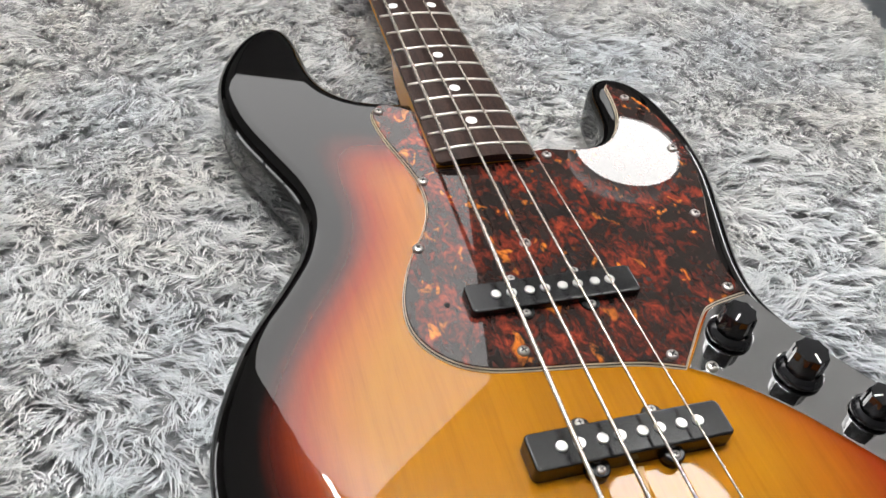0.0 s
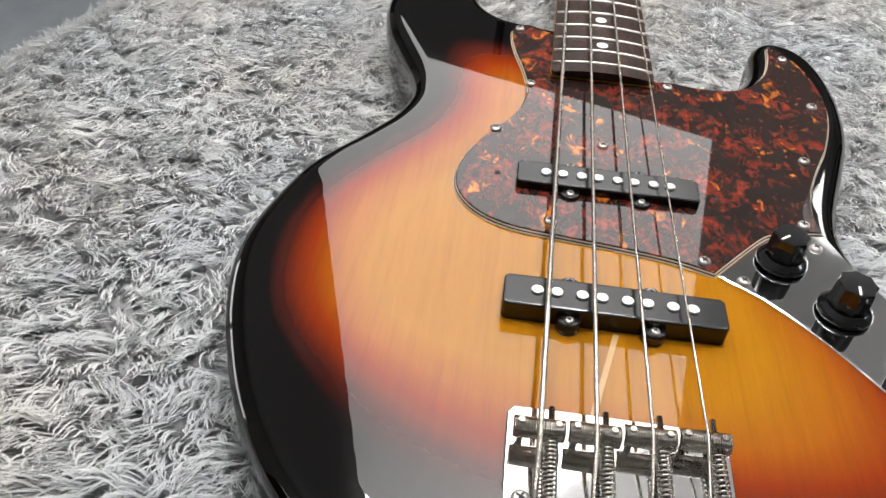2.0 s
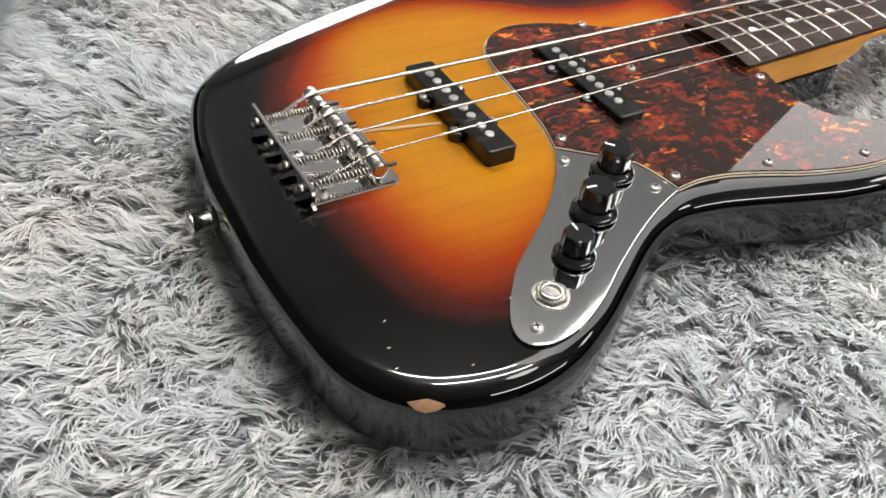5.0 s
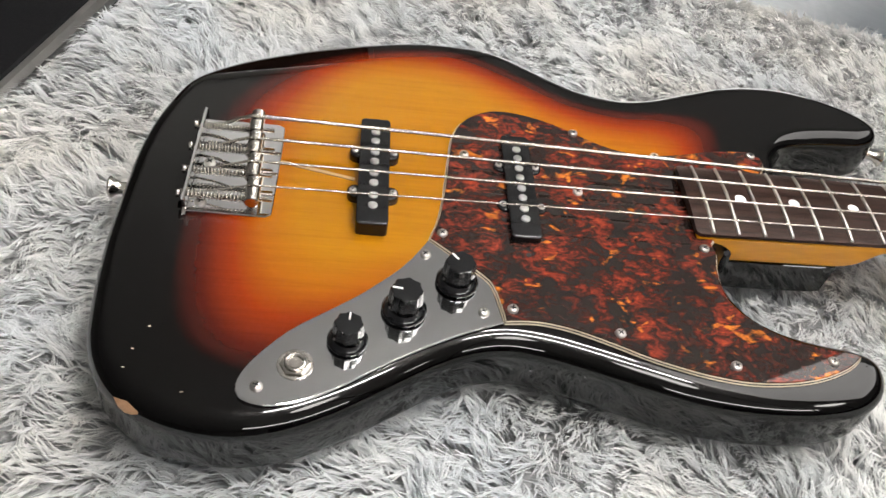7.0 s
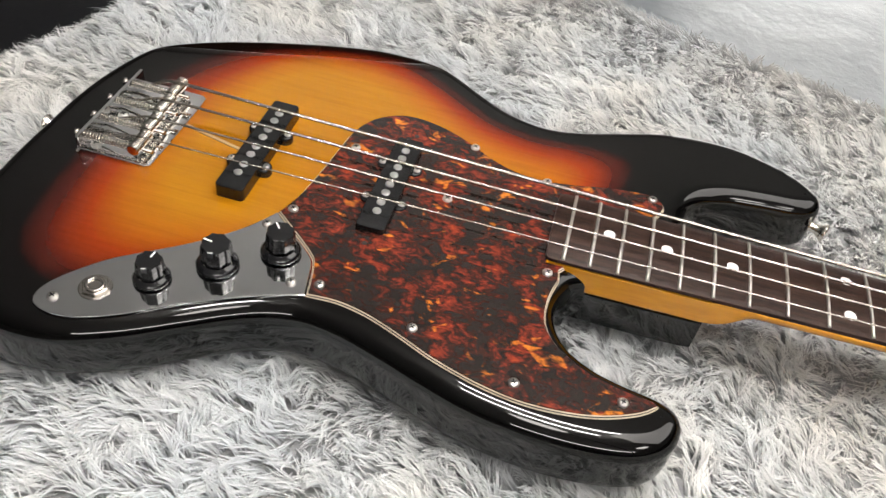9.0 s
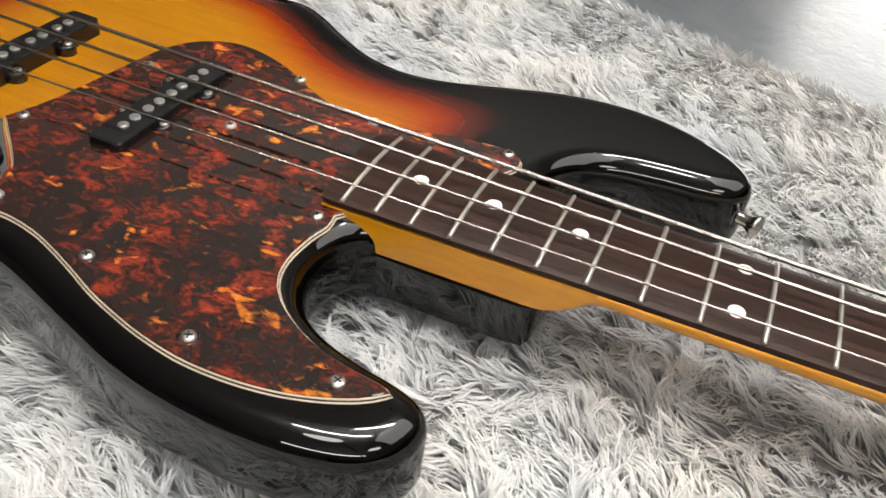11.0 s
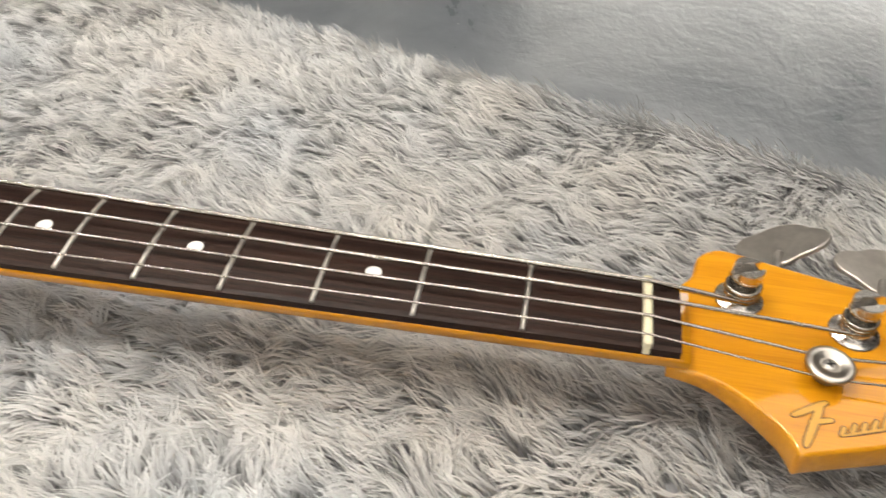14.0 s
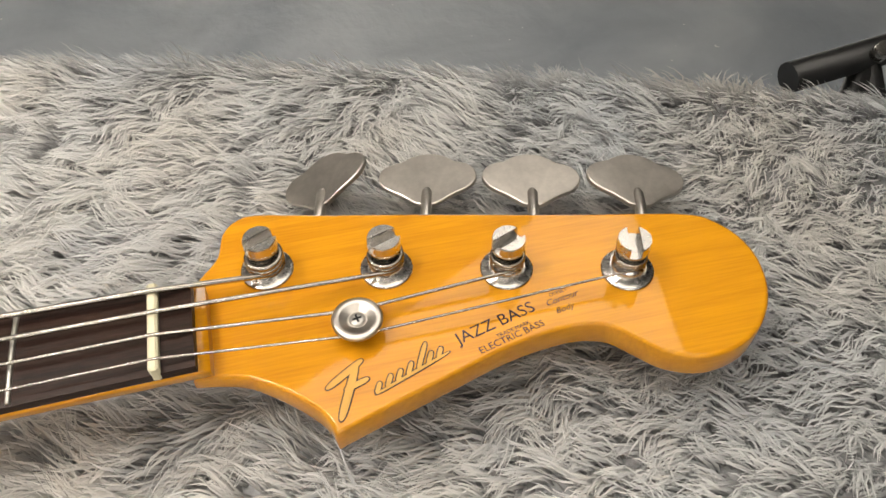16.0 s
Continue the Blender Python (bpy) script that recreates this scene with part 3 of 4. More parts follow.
def pickup(x, half, top):
    w = 0.0093
    loop = []
    r = 0.0028
    for (cx, cy), a0 in zip(((x - w + r, -half + r), (x + w - r, -half + r), (x + w - r, half - r), (x - w + r, half - r)), (180, 270, 0, 90)):
        loop += [Vector((cx + r * math.cos(radians(a0 + 90 * i / 5)), cy + r * math.sin(radians(a0 + 90 * i / 5)))) for i in range(6)]
    ob = part("pickup", sheet(loop, 0.0, top, 0.0012, 3), BLACK_PLASTIC, bass, "black pickup with eight bare pole pieces")
    for sx in (-1, 1):
        for sy in (-1, 1):
            ear = Shape()
            c = (x + sx * (w + 0.0008), sy * 0.0178 + 0.001)
            ear.lathe([(0.0052, 0.0), (0.0052, top * 0.52), (0.0045, top * 0.6)], 20, Matrix.Translation((*c, 0)))
            part("ear", ear, BLACK_PLASTIC, ob)
            head_with_cross(ob, c[0] + sx * 0.0018, c[1], top * 0.6, 0.0023)
    for s in range(4):
        for d in (-1, 1):
            y = STRING_Y(s, x) + d * 0.0042
            part("pole_piece", Shape().lathe([(0.0027, top - 0.001), (0.0027, top + 0.0007), (0.0024, top + 0.0010)], 18, pose(x, y, 0)), POLE, ob)


SADDLE_X = (-0.009, -0.008, -0.006, -0.004)
SADDLE_Y, NUT_Y = (0.0300, 0.0101, -0.0098, -0.0296), (0.0146, 0.0048, -0.0054, -0.0157)
GAUGE = (0.00122, 0.00098, 0.00076, 0.00054)


def STRING_Y(s, x):
    return SADDLE_Y[s] + (NUT_Y[s] - SADDLE_Y[s]) * x / 0.8655


pickup(0.0640, 0.0475, 0.0097)
pickup(0.1545, 0.0462, 0.0072)
part("ground_strip", Shape().box((-0.0, -0.0012, 0), (0.048, 0.0012, 0.0006), m=pose(0.006, 0.009, 0.0001, 0, 0, -13)), COPPER, bass, "thin dull metal strip")


def build_bridge():
    plate_loop = ccw(spline([(-40, -40.8, 1), (4, -41.2), (7, -39), (7.5, 0), (7, 39), (4, 41.2), (-40, 40.8, 1)], 0.004))
    ob = part("bridge", sheet(plate_loop, 0.0, 0.0022, 0.0005), CHROME, bass, "chrome bent-plate bridge with barrel saddles")
    face = ccw(spline([(-37, 0.2), (37, 0.2), (40.2, 2.2), (41.2, 6.2), (40.9, 10.2), (40.0, 11.8, 1), (-40.0, 11.8, 1), (-40.9, 10.2), (-41.2, 6.2), (-40.2, 2.2)], 0.002))
    wall = Shape().rings([[(-0.0420 + x, p.x, p.y) for p in inset(face, d)] for x, d in ((0.0, 0.0006), (0.0005, 0.0), (0.0018, 0.0), (0.0022, 0.0005))], False)
    part("back_wall", wall, CHROME, ob)
    for sx, sy in ((-0.033, -0.0335), (-0.033, 0.0345), (-0.033, 0.0)):
        head_with_cross(ob, sx, sy, 0.0022, 0.0038)
    for s in range(4):
        x, y, zc = SADDLE_X[s], SADDLE_Y[s], 0.0110 - 0.0004 * s
        ys = [y - 0.0094 + 0.0188 * i / 44 for i in range(45)]
        barrel = Shape().tube([(x, q, zc) for q in ys], [0.0034 if i in (0, 44) else (0.0042 if i % 2 else 0.0039) for i in range(45)], 18, False)
        part("saddle", barrel, NICKEL, ob, "tarnished threaded barrel")
        for d in (-0.0066, 0.0066):
            part("height_screw", Shape().lathe([(0.0015, 0.0022), (0.0015, zc + 0.0042), (0.0011, zc + 0.0046)], 10, pose(x, y + d, 0)), NICKEL, ob)
        spring, turns, x0, x1 = [], 15, -0.0395, x - 0.004
        for i in range(turns * 10 + 1):
            a = 2 * math.pi * i / 10
            spring.append((x0 + (x1 - x0) * i / (turns * 10), y - 0.0045 + 0.0024 * math.cos(a), zc - 0.0012 + 0.0024 * math.sin(a)))
        part("spring", Shape().tube(spring, 0.00048, 5), NICKEL, ob)
        part("length_screw", Shape().tube([(-0.0455, y - 0.0045, zc - 0.0012), (-0.0435, y - 0.0045, zc - 0.0012), (-0.0434, y - 0.0045, zc - 0.0012), (x + 0.011, y - 0.0045, zc - 0.0012)],
                                          [0.0026, 0.0026, 0.0013, 0.0013], 12), NICKEL, ob)
        part("ball_end", Shape().tube([(-0.0465, y, 0.0048), (-0.0422, y, 0.0052)], 0.0022, 12), NICKEL, ob)


build_bridge()

# neck
def build_neck():
    s, loops = Shape(), []
    for x in np.concatenate([np.linspace(0.2625, 0.362, 6), np.linspace(0.366, 0.402, 14), np.linspace(0.42, 0.855, 16), np.linspace(0.862, 0.884, 6)]):
        h = half_width(min(x, 0.872)) + 0.0001
        u = float(smoothstep(0.362, 0.396, x))
        depth = 0.0205 * (1 - u) + 0.0150 * u
        power = 2.3 + 22.0 * (1 - u) ** 2
        ring = []
        for i in range(25):
            a = math.pi * i / 24
            c, q = math.cos(a), math.sin(a)
            ring.append((float(x), h * math.copysign(abs(c) ** (2 / power), c), 0.0045 - depth * abs(q) ** (2 / power)))
        loops.append(ring)
    s.rings(loops, True)
    # the squared heel is flat-sided
    s.smooth = [k and sum(s.v[i][0] for i in f) / len(f) > 0.392 for f, k in zip(s.f, s.smooth)]
    me = s.mesh("neck", MAPLE)
    bm = bmesh.new()
    bm.from_mesh(me)
    bmesh.ops.recalc_face_normals(bm, faces=bm.faces)
    bm.to_mesh(me)
    bm.free()
    return me


neck = part("neck", build_neck(), None, bass, "amber lacquered maple neck")
s, loops = Shape(), []
for x in [0.2610, 0.2613, 0.2621, 0.2635] + list(np.linspace(0.2665, 0.8795, 30)):
    h = half_width(x) - (0.0045 * (1 - math.sqrt(max(0.0, 1 - ((0.2650 - x) / 0.004) ** 2))) if x < 0.2650 else 0)
    ring = [(x, -h, 0.0045), (x, h, 0.0045)] + [(x, h * (1 - i / 8), board_top(h * (1 - i / 8)) - (0.0004 if i in (0, 16) else 0)) for i in range(17)]
    loops.append(ring)
board_mesh = s.rings(loops, False).mesh("fretboard", ROSEWOOD)
bm = bmesh.new()
bm.from_mesh(board_mesh)
bmesh.ops.recalc_face_normals(bm, faces=bm.faces)
bm.to_mesh(board_mesh)
bm.free()
board = part("fretboard", board_mesh, None, bass, "dark brown rosewood fretboard with white dots")
for n in range(1, 21):
    x = fret_x(n)
    h = half_width(x) - 0.0007
    path = [(x, h * (1 - i / 6), board_top(h * (1 - i / 6)) + 0.0001) for i in range(13)]
    part("fret", Shape().tube(path, 0.00105, 8), FRET, board)
for n in (3, 5, 7, 9, 12, 15, 17, 19):
    x = (fret_x(n - 1) + fret_x(n)) / 2
    for y in ((0.0148, -0.0148) if n == 12 else (0.0,)):
        part("dot_inlay", Shape().lathe([(0.0036, -0.001), (0.0036, 0.00012)], 20), DOT, board, "", pose(x, y, board_top(y), -math.degrees(y / BOARD_R), 0, 0))
part("nut", Shape().box((0.8636, -0.0200, 0.0045), (0.8674, 0.0195, 0.0128), 0.0009), BONE, bass, "aged cream nut")

# head
HEAD_Z = -0.0025
HEAD = ccw(spline([(876, -18, 1), (893, -21), (904, -27), (914, -35), (921, -43), (924.5, -52, 1), (934, -49), (947, -45), (969, -38.5), (993, -31.5), (1012, -28.5), (1025, -28.5),
                   (1035, -32), (1042, -39), (1050, -47), (1059.5, -52), (1069, -53.5), (1081, -51), (1092, -44), (1101, -32), (1105, -18), (1104, -4), (1097, 8.5), (1084, 16.5),
                   (1035, 28), (979, 42), (932, 53), (906, 59.5), (897, 58), (891, 51.5), (888, 39), (880, 29), (876, 20, 1)], 0.003))
head_mesh = Shape()
ring = lambda d, z: [(p.x, p.y, z) for p in inset(HEAD, d)]
head_mesh.rings([ring(0.002, -0.0165), ring(0.0006, -0.0159), ring(0, -0.0145), ring(0, HEAD_Z - 0.0016), ring(0.0005, HEAD_Z - 0.0005), ring(0.0016, HEAD_Z)], True)
head_mesh.v = [(x, y, z + (0.0065 * (1 - float(smoothstep(0.876, 0.925, x))) if z < -0.012 else 0)) for x, y, z in head_mesh.v]
part("headstock", head_mesh, MAPLE, bass, "amber lacquered maple headstock")


def tuner(x, y, prong, paddle_tilt):
    base = pose(x, y, HEAD_Z)
    ob = part("tuner", Shape().lathe([(0.0108, 0), (0.0108, 0.0006), (0.0102, 0.0011), (0.0080, 0.0013), (0.0074, 0.003)], 28), BRUSHED, bass, "nickel tuner with a clover-shaped key", base)
    wide = Matrix.Diagonal((1.18, 1.18, 1.06, 1))
    post = Shape().lathe([(0.0058, 0.002), (0.0058, 0.0048), (0.0050, 0.0052), (0.0047, 0.009), (0.0047, 0.0125), (0.0056, 0.0132), (0.0056, 0.0145)], 24)
    for half in (0, 1):
        arc = [(0.0056 * math.cos(math.radians(-70 + 140 * i / 10)), 0.0056 * math.sin(math.radians(-70 + 140 * i / 10))) for i in range(11)]
        m = Matrix.Rotation(radians(prong + 180 * half), 4, "Z")
        post.rings([[(p[0], p[1], 0.0143) for p in arc], [(p[0], p[1], 0.0182) for p in arc], [(p[0] * 0.93 + 0.0003, p[1] * 0.93, 0.0188) for p in arc]], False, m=m)
    part("post", post, BRUSHED, ob, "", wide)
    # key: shaft and paddle square to the head's straight edge
    out = Vector((0.246, 0.969, 0))
    frame_m = Matrix(((out.y, out.x, 0, 0), (-out.x, out.y, 0, 0), (0, 0, 1, 0), (0, 0, 0, 1)))
    key = Matrix.Translation((0.0150, 0, -0.0155)) @ frame_m
    part("shaft", Shape().tube([(0, 0.012, 0), (0, 0.053, 0), (0, 0.0555, 0)], [0.0027, 0.0027, 0.0016], 12), SATIN, ob, "", key)
    flank = [(4, 0.3), (7, 2.2), (12, 6.0), (19, 10.2), (22.6, 14.8), (23.0, 20), (20.4, 24.6), (16, 26.9), (12.6, 27.9), (9.5, 30.2), (5, 32.4)]
    loop = ccw(spline([(0, 0)] + flank + [(0, 33)] + [(-x, y) for x, y in flank[::-1]], 0.002))
    pad = sheet(loop, -0.0011, 0.0011, 0.0007, 2)
    part("key", pad, SATIN, ob, "worn satin clover-shaped paddle", key @ Matrix.Translation((0, 0.0450, 0)) @ Matrix.Rotation(radians(paddle_tilt), 4, "Y"))


for (x, y), prong, tilt in zip(((0.908, 0.0275), (0.9555, 0.0165), (1.003, 0.0045), (1.0505, -0.0075)), (112, 108, 112, -13), (-30, -3, 2, 6)):
    tuner(x, y, prong, tilt)

tree = part("string_tree", Shape().lathe([(0.0040, 0), (0.0040, 0.0055), (0.0074, 0.0062), (0.0076, 0.0075), (0.0070, 0.0082), (0.0052, 0.0084), (0.0050, 0.0078), (0.0034, 0.0078), (0.0030, 0.0066)], 28),
            SATIN, bass, "round nickel string guide", pose(0.9395, -0.0103, HEAD_Z) @ Matrix.Diagonal((1.30, 1.30, 1.0, 1)))
head_with_cross(tree, 0, 0, 0.0064, 0.0027)


def wound_steel():
    m, t, b = material("wound_string")
    co = t.nodes.new("ShaderNodeTexCoord")
    w = node(t, "ShaderNodeTexWave", Scale=600.0, Distortion=0.0)
    w.bands_direction = "X"
    t.links.new(co.outputs["Object"], w.inputs["Vector"])
    t.links.new(ramp(t, w.outputs[1], [(0.0, (0.30, 0.28, 0.245)), (0.6, (0.48, 0.445, 0.395))]), b.inputs["Base Color"])
    b.inputs["Metallic"].default_value, b.inputs["Roughness"].default_value = 1.0, 0.22
    bump(t, b, w.outputs[1], 0.22, 0.0003)
    return m


WOUND = wound_steel()
POSTS = ((0.908, 0.0275), (0.9555, 0.0165), (1.003, 0.0045), (1.0505, -0.0075))
for k in range(4):
    g, (px, py) = GAUGE[k], POSTS[k]
    zs, zn = 0.0154 - 0.0004 * k + g, 0.0124 + g
    path = [(-0.0415, SADDLE_Y[k], 0.0055), (-0.030, SADDLE_Y[k], 0.0075), (SADDLE_X[k] - 0.010, SADDLE_Y[k], zs - 0.0028), (SADDLE_X[k] - 0.003, SADDLE_Y[k], zs - 0.0003)]
    for i in range(13):
        x = SADDLE_X[k] + (0.8655 - SADDLE_X[k]) * i / 12
        path.append((x, STRING_Y(k, max(x, 0)), zs + (zn - zs) * i / 12))
    zw = HEAD_Z + 0.0098
    if k >= 2:
        side = 0.0058 if k == 2 else -0.0058
        path.append((0.9395, -0.0103 + side, HEAD_Z + 0.0048))
    # the string meets its post on the tangent and winds down it
    last = Vector(path[-1])
    d = Vector((px - last.x, py - last.y))
    r = 0.0056 + g
    end = Vector((px, py)) + r * Vector((d.y, -d.x)).normalized()
    a0 = math.atan2(end.y - py, end.x - px)
    for i in range(49):
        a = a0 + 2 * math.pi * 2.6 * i / 48
        path.append((px + r * math.cos(a), py + r * math.sin(a), zw - g * 2.05 * 2.6 * (1 - i / 48) + 0.001))
    part("string", Shape().tube(path, g, 10), WOUND, bass, "wound steel string")


def strap_button(m):
    ob = part("strap_button", Shape().lathe([(0.0045, 0), (0.0042, 0.003), (0.0040, 0.008), (0.0062, 0.0125), (0.0080, 0.0145), (0.0080, 0.0155), (0.0066, 0.0165)], 24), NICKEL, bass, "nickel strap button", m)
    part("felt_washer", Shape().lathe([(0.0072, -0.001), (0.0072, 0.0015)], 20), BLACK_PLY, ob)


strap_button(Matrix.Translation((-0.0795, -0.003, -0.021)) @ Matrix.Rotation(radians(-90), 4, "Y") @ Matrix.Scale(0.85, 4))
strap_button(Matrix.Translation((0.4385, 0.1005, -0.021)) @ Matrix.Rotation(radians(-24), 4, "Z") @ Matrix.Rotation(radians(90), 4, "Y") @ Matrix.Scale(0.85, 4))


def lettering(text, size, x, y, turn, mat, label, shear=0.0):
    cu = bpy.data.curves.new("lettering", "FONT")
    cu.body, cu.size, cu.extrude, cu.shear, cu.resolution_u = text, size, 0.00004, shear, 3
    tmp = bpy.data.objects.new("lettering", cu)
    me = bpy.data.meshes.new_from_object(tmp)
    bpy.data.objects.remove(tmp)
    me.materials.clear()
    me.materials.append(mat)
    return part("lettering", me, None, bass, label, pose(x, y, HEAD_Z + 0.0001, 0, 0, turn))


lettering("JAZZ BASS", 0.0074, 0.9755, -0.0262, 14, DECAL, "dark printed lettering")
lettering("TRADE MARK", 0.0024, 0.9905, -0.0268, 14, DECAL, "small dark printed lettering")
lettering("ELECTRIC BASS", 0.0042, 0.9825, -0.0322, 14, DECAL, "dark printed lettering")
lettering("OFFSET", 0.0024, 1.0158, -0.0130, 10, DECAL, "small dark printed lettering")
lettering("Contour", 0.0040, 1.0132, -0.0172, 10, DECAL, "small dark slanted lettering", 0.35)
lettering("Body", 0.0038, 1.0160, -0.0215, 10, DECAL, "small dark slanted lettering", 0.35)


def maker_mark():
    """The maker's mark as plain slanted strokes, pale with a dark outline."""
    strokes = [(0.9235, -0.0335, 0.9385, -0.0240, 0.0026), (0.9360, -0.0255, 0.9268, -0.0475, 0.0030), (0.9300, -0.0355, 0.9395, -0.0325, 0.0022)]
    for j, h in enumerate((0.0050, 0.0058, 0.0055, 0.0062, 0.0125, 0.0058, 0.0052)):
        x0, y0 = 0.9412 + 0.0042 * j, -0.0395 + 0.00155 * j
        strokes.append((x0, y0, x0 + 0.42 * h, y0 + 0.9 * h, 0.0017))
    strokes.append((0.9408, -0.0398, 0.9712, -0.0284, 0.0012))
    for k, (x0, y0, x1, y1, w) in enumerate(strokes):
        d = Vector((x1 - x0, y1 - y0))
        turn = math.atan2(d.y, d.x)
        for grow, z, mat, name in ((0.0005, 0.00003, DECAL, "mark_outline"), (0.0, 0.00016, GOLD, "mark_stroke")):
            L, h = d.length / 2 + grow, w / 2 + grow
            loop = [Vector((math.copysign(abs(math.cos(a)) ** 0.55, math.cos(a)) * L, math.copysign(abs(math.sin(a)) ** 0.8, math.sin(a)) * h)) for a in (2 * math.pi * i / 24 for i in range(24))]
            part(name, sheet(loop, 0.0, 0.00006), mat, bass, "", Matrix.Translation(((x0 + x1) / 2, (y0 + y1) / 2, HEAD_Z + z + 0.00002 * (k % 3))) @ Matrix.Rotation(turn, 4, "Z"))


maker_mark()


# ---- the rug, its support and what stands round it ----
U, V = np.array((0.952, -0.306)), np.array((0.306, 0.952))
U0, U1, V0, V1 = -0.228, 1.30, -0.335, 0.498
CORNER, FOLD, HANG = 0.13, 0.035, 0.22


def hills(xy, seed, scale, n=14):
    """A smooth random field from waves, about -1 to 1."""
    rng = np.random.default_rng(seed)
    k = rng.normal(0, 1, (n, 2)) * scale
    p = rng.uniform(0, 2 * np.pi, n)
    return np.sin(xy @ k.T + p).sum(1) / np.sqrt(n / 2) / 1.6


def rug_place(a, b):
    """A place of the rug's skin for flat coordinates (along U and V); what passes the edge folds down. Gives place and normal."""
    cu, cv = (U0 + U1) / 2, (V0 + V1) / 2
    hu, hv = (U1 - U0) / 2 - CORNER, (V1 - V0) / 2 - CORNER
    pu, pv = a - cu, b - cv
    pv = pv + 0.028 * np.exp(-(((a - 0.74) / 0.2) ** 2)) * smoothstep(0.1, 0.4, pv)
    qu, qv = np.clip(pu, -hu, hu), np.clip(pv, -hv, hv)
    du, dv = pu - qu, pv - qv
    far = np.sqrt(du * du + dv * dv) + 1e-9
    over = far - (CORNER - FOLD)
    ang = np.clip(over / FOLD, 0, np.pi / 2)
    flat = np.where(over > 0, (CORNER - FOLD) + FOLD * np.sin(ang), far)
    down = np.where(over > 0, FOLD * (1 - np.cos(ang)) + np.maximum(over - FOLD * np.pi / 2, 0), 0)
    x = (qu + du / far * flat + cu)[:, None] * U + (qv + dv / far * flat + cv)[:, None] * V
    z = RUG_Z + 0.003 * hills(x, 5, 9.0) * np.clip(1 - down / 0.05, 0, 1) + 0.005 * smoothstep(0.55, 0.95, x[:, 0]) - down
    side = (du / far)[:, None] * U + (dv / far)[:, None] * V
    nrm = np.concatenate([side * np.sin(ang)[:, None], np.cos(ang)[:, None]], 1)
    return np.concatenate([x, z[:, None]], 1), nrm


RUG_Z = -0.055


def build_rug():
    na, nb = 150, 100
    a = np.linspace(U0 - HANG, U1 + HANG, na)
    b = np.linspace(V0 - HANG, V1 + HANG, nb)
    ga, gb = np.meshgrid(a, b)
    p, _ = rug_place(ga.ravel(), gb.ravel())
    faces = [(j * na + i, j * na + i + 1, (j + 1) * na + i + 1, (j + 1) * na + i) for j in range(nb - 1) for i in range(na - 1)]
    return Shape().add(p.tolist(), faces, True).mesh("backing", BACKING)


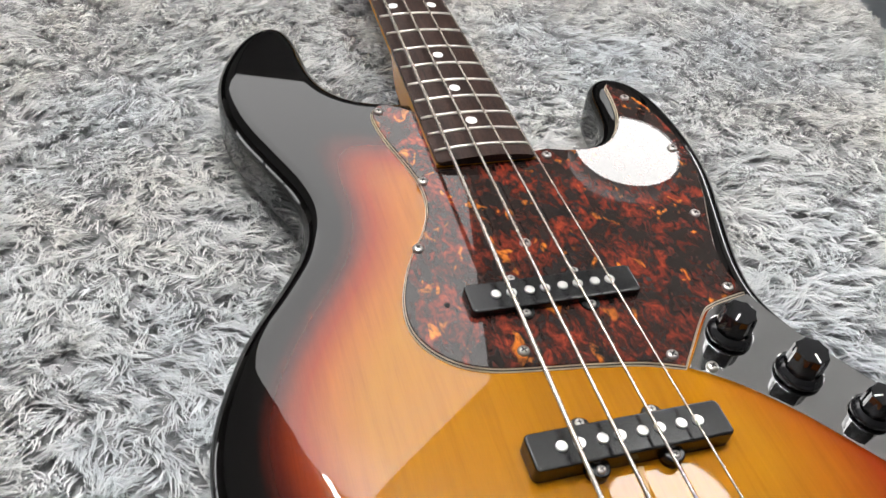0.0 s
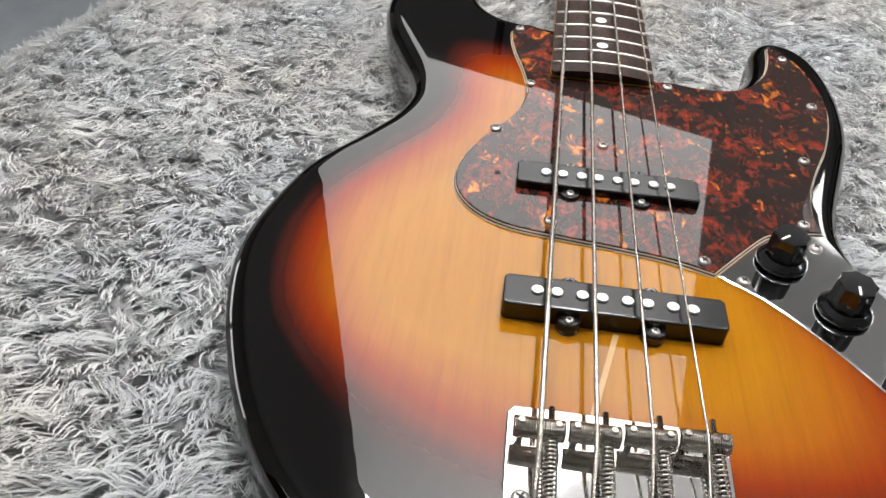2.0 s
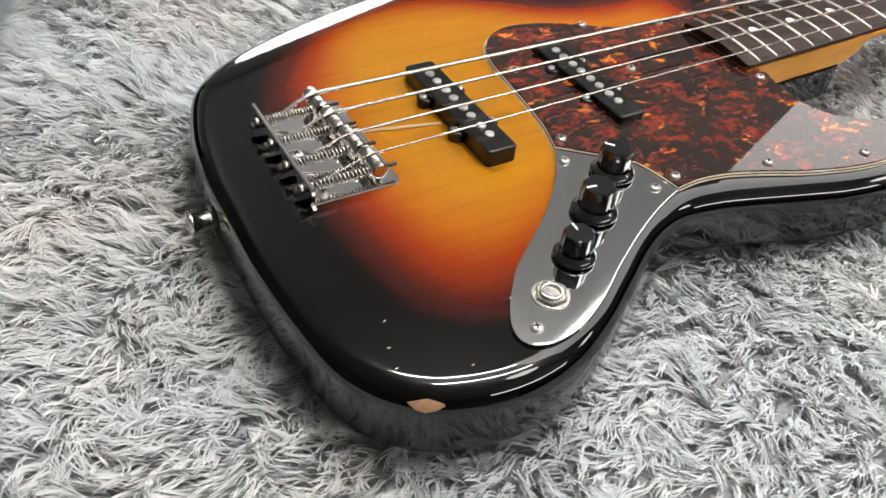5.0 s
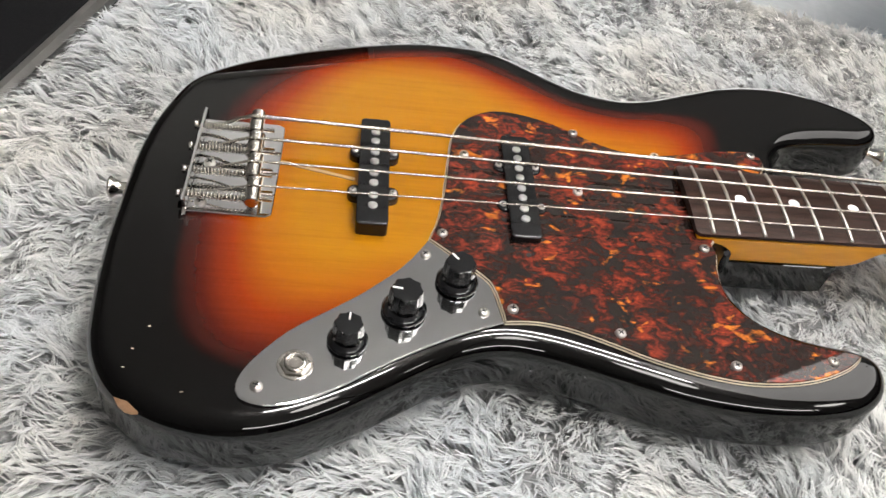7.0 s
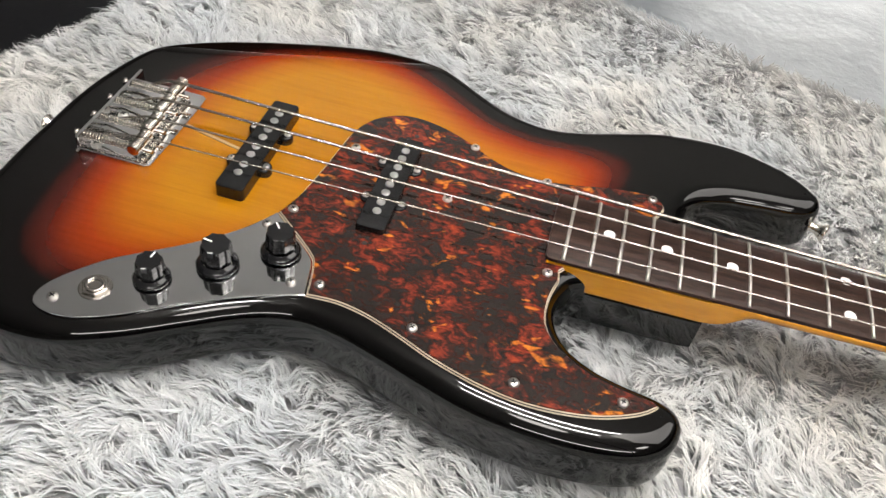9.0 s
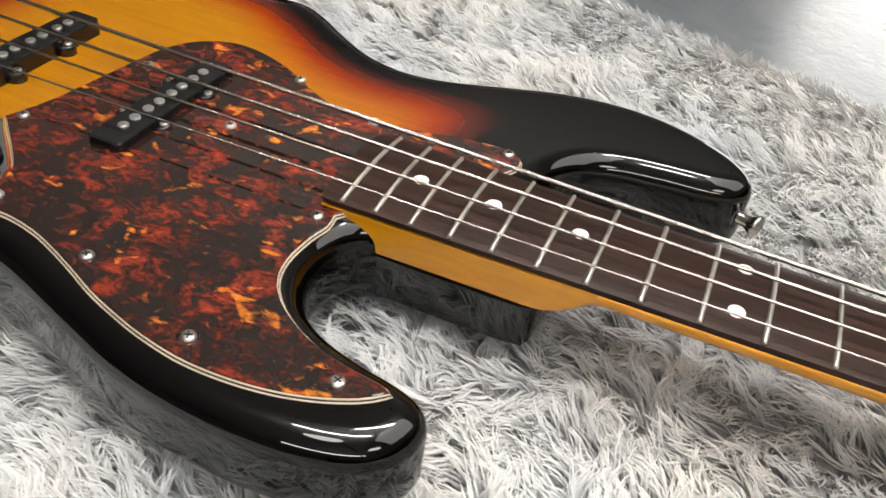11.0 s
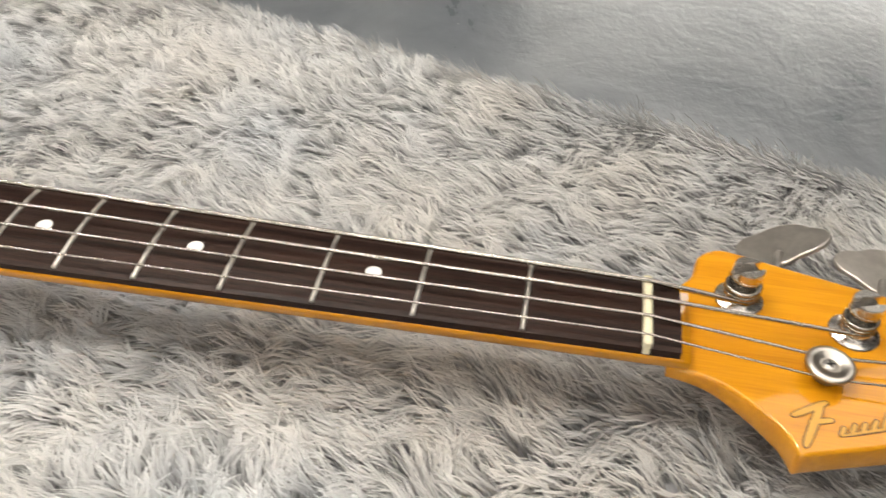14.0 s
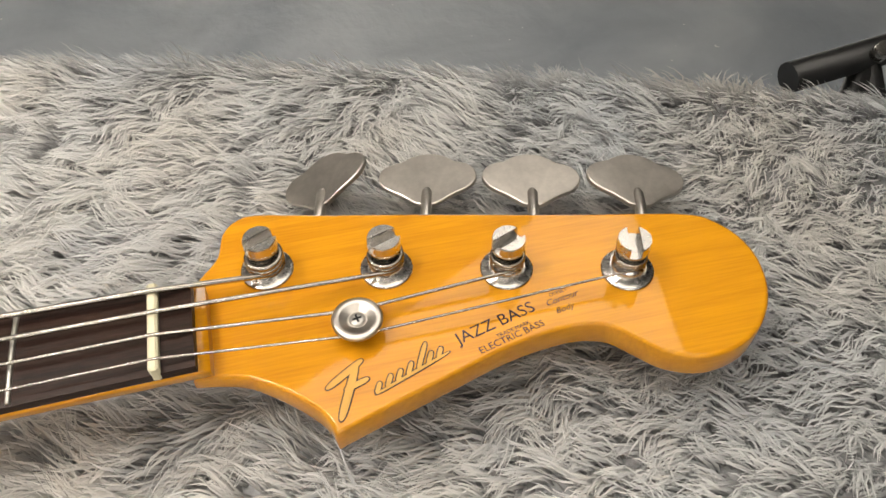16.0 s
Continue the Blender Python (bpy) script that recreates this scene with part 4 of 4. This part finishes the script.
def build_fur():
    """Tapered fibres in locks that lie over along a swirling grain."""
    rng = np.random.default_rng(3)
    step = 0.0053
    reach = 0.085
    ga, gb = np.meshgrid(np.arange(U0 - reach, U1 + reach, step), np.arange(V0 - 0.03, V1 + reach, step))
    a = ga.ravel() + rng.uniform(-0.55, 0.55, ga.size) * step
    b = gb.ravel() + rng.uniform(-0.55, 0.55, gb.size) * step
    flat = a[:, None] * U + b[:, None] * V
    hidden = inside(BODY_NP, flat) & (rim_distance(flat) > 0.02)
    a, b, flat = a[~hidden], b[~hidden], flat[~hidden]
    n = len(a)
    turn = 0.45 * hills(flat, 11, 5.0) + 0.55 * hills(flat, 12, 34.0) + 0.6 * hills(flat, 13, 110.0) + 0.5 * hills(flat, 17, 230.0) + rng.normal(0, 0.20, n) + 3.15
    # combed smoother towards the head end
    comb = 1 - 0.45 * smoothstep(0.5, 0.9, flat[:, 0])
    turn = 3.15 + (turn - 3.15) * comb
    lean = 1.02 + 0.10 * (1 - comb) + 0.14 * hills(flat, 14, 90.0) + rng.normal(0, 0.10, n)
    long = (0.0180 + 0.004 * smoothstep(0.45, 0.9, flat[:, 0]) + 0.0015 * hills(flat, 15, 60.0)) * rng.uniform(0.85, 1.15, n)
    bend = (1.5 * hills(flat, 16, 150.0) + rng.normal(0, 0.45, n)) * comb**0.5
    PER = 7
    i = np.repeat(np.arange(n), PER)
    m = len(i)
    sa, sb = a[i] + rng.normal(0, 0.0022, m), b[i] + rng.normal(0, 0.0022, m)
    base, nrm = rug_place(sa, sb)
    root, _ = rug_place(a, b)
    t = turn[i] + rng.normal(0, 0.10, m)
    tang = np.stack([np.cos(t), np.sin(t), np.zeros(m)], 1)
    tang -= nrm * (tang * nrm).sum(1)[:, None]
    tang /= np.linalg.norm(tang, axis=1)[:, None] + 1e-9
    side = np.cross(nrm, tang)
    ln = long[i] * rng.uniform(0.7, 1.08, m)
    gather = (root[i] - base) * rng.uniform(0.5, 0.95, m)[:, None]
    le = np.clip(lean[i] + rng.normal(0, 0.12, m), 0.35, 1.4)
    bd = bend[i] + rng.normal(0, 0.15, m)
    width = 0.00047 * rng.uniform(0.7, 1.35, m)
    rows = []
    wave = rng.uniform(0, 6.28, n)[i]
    steps = (0.0, 0.32, 0.58, 0.82, 1.0)
    for u in steps:
        fwd = ln * (u * np.sin(le) * (0.55 + 0.45 * u))
        up = ln * (u * np.cos(le) * 1.05 + 0.36 * u * (1 - u))
        off = ln * (bd * u * u * 0.46 + 0.13 * u * np.sin(wave + 5.0 * u))
        rows.append(base + gather * u**1.3 + tang * fwd[:, None] + nrm * up[:, None] + side * off[:, None])
    # ribbon faces lie across the fibre, turned at random
    roll = rng.uniform(-0.6, 0.6, m)
    flatdir = side * np.cos(roll)[:, None] + nrm * np.sin(roll)[:, None]
    verts = np.empty((m, 9, 3), np.float32)
    for k, wk in ((0, 1.0), (1, 1.1), (2, 1.0), (3, 0.7)):
        verts[:, 2 * k] = rows[k] - flatdir * (width * wk)[:, None]
        verts[:, 2 * k + 1] = rows[k] + flatdir * (width * wk)[:, None]
    verts[:, 8] = rows[4]
    start = (np.arange(m) * 9)[:, None]
    loops = np.concatenate([start + np.array([[0, 1, 3, 2, 2, 3, 5, 4, 4, 5, 7, 6, 6, 7, 8]])], 1).astype(np.int32).ravel()
    sizes = np.tile(np.array([4, 4, 4, 3], np.int32), m)
    me = bpy.data.meshes.new("fur")
    me.vertices.add(m * 9)
    me.vertices.foreach_set("co", verts.ravel())
    me.loops.add(len(loops))
    me.loops.foreach_set("vertex_index", loops)
    me.polygons.add(len(sizes))
    me.polygons.foreach_set("loop_start", np.concatenate([[0], np.cumsum(sizes)[:-1]]).astype(np.int32))
    me.polygons.foreach_set("use_smooth", np.ones(len(sizes), bool))
    me.update(calc_edges=True)
    # position from root to tip, drives the painted root shade
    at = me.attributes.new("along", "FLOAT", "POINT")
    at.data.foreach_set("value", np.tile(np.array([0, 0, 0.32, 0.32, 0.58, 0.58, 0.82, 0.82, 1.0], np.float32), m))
    shade = me.attributes.new("lock", "FLOAT", "POINT")
    shade.data.foreach_set("value", np.repeat(rng.uniform(0, 1, n)[i], 9).astype(np.float32))
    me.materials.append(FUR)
    return me


rug = thing("rug", "shaggy grey and white faux-fur rug draped over a stand", "rug")
part("backing", build_rug(), None, rug, "grey woven backing")
tagged(part("fur", build_fur(), None, rug, "long silvery grey fur with pale tips, roots darkened as painted shade"), kind="stuff")


def table_under_rug():
    t = thing("table", "low work table hidden under the draped rug", "table", at=Matrix(((U[0], V[0], 0, 0), (U[1], V[1], 0, 0), (0, 0, 1, 0), (0, 0, 0, 1))))
    part("tabletop", Shape().box((U0 + 0.05, V0 + 0.05, RUG_Z - 0.04), (U1 - 0.05, V1 - 0.05, RUG_Z - 0.006), 0.006), BROWN_WOOD, t)
    for a in (U0 + 0.12, U1 - 0.16):
        for b in (V0 + 0.12, V1 - 0.12):
            part("leg", Shape().box((a - 0.02, b - 0.02, FLOOR_Z), (a + 0.02, b + 0.02, RUG_Z - 0.04), 0.003), BLACK_METAL, t)


table_under_rug()


def black_case():
    """A tall black case with metal edge trim."""
    m = Matrix.Translation((-0.150, 0.603, FLOOR_Z)) @ Matrix.Rotation(radians(-15), 4, "Z")
    t = thing("amplifier", "black vinyl-covered cabinet with a dull metal edge", "amplifier", at=m)
    part("cabinet", Shape().box((-0.75, -0.52, 0), (0.0, 0.04, 0.62), 0.01), BLACK_TOLEX, t)
    part("edge_trim", Shape().box((-0.006, -0.515, 0.606), (0.010, 0.035, 0.624), 0.005), TRIM_METAL, t)


black_case()


def folding_stand():
    t = thing("folding_stand", "black tubular steel stand with a bolted brace", "stand")
    a, b = Vector((1.395, 0.345, -0.25)), Vector((1.95, 0.427, -0.25))
    part("tube", Shape().tube([a, b], 0.015, 14), BLACK_METAL, t)
    part("tube", Shape().tube([Vector((1.485, 0.356, -0.25)), Vector((1.40, 0.22, FLOOR_Z))], 0.012, 12), BLACK_METAL, t)
    part("tube", Shape().tube([Vector((1.485, 0.356, -0.25)), Vector((1.70, 0.20, FLOOR_Z))], 0.012, 12), BLACK_METAL, t)
    part("bolt", Shape().tube([Vector((1.485, 0.345, -0.240)), Vector((1.485, 0.338, -0.226))], 0.008, 12), NICKEL, t)
    part("foot", Shape().tube([b, Vector((1.97, 0.44, FLOOR_Z))], 0.018, 12), BLACK_METAL, t)


folding_stand()


def brown_cupboard():
    t = thing("cupboard", "dark brown wooden cupboard standing on the grey floor", "cupboard", at=Matrix.Translation((-0.02, 2.02, FLOOR_Z)))
    part("carcass", Shape().box((-1.2, 0, 0.06), (0.0, 0.45, 1.1), 0.004), BROWN_WOOD, t)
    for x in (-1.195, -0.6):
        part("door", Shape().box((x, -0.02, 0.07), (x + 0.59, -0.001, 1.09), 0.004), BROWN_WOOD, t)
    part("plinth", Shape().box((-1.18, 0.02, 0), (-0.02, 0.43, 0.06)), BLACK_PLY, t)


brown_cupboard()
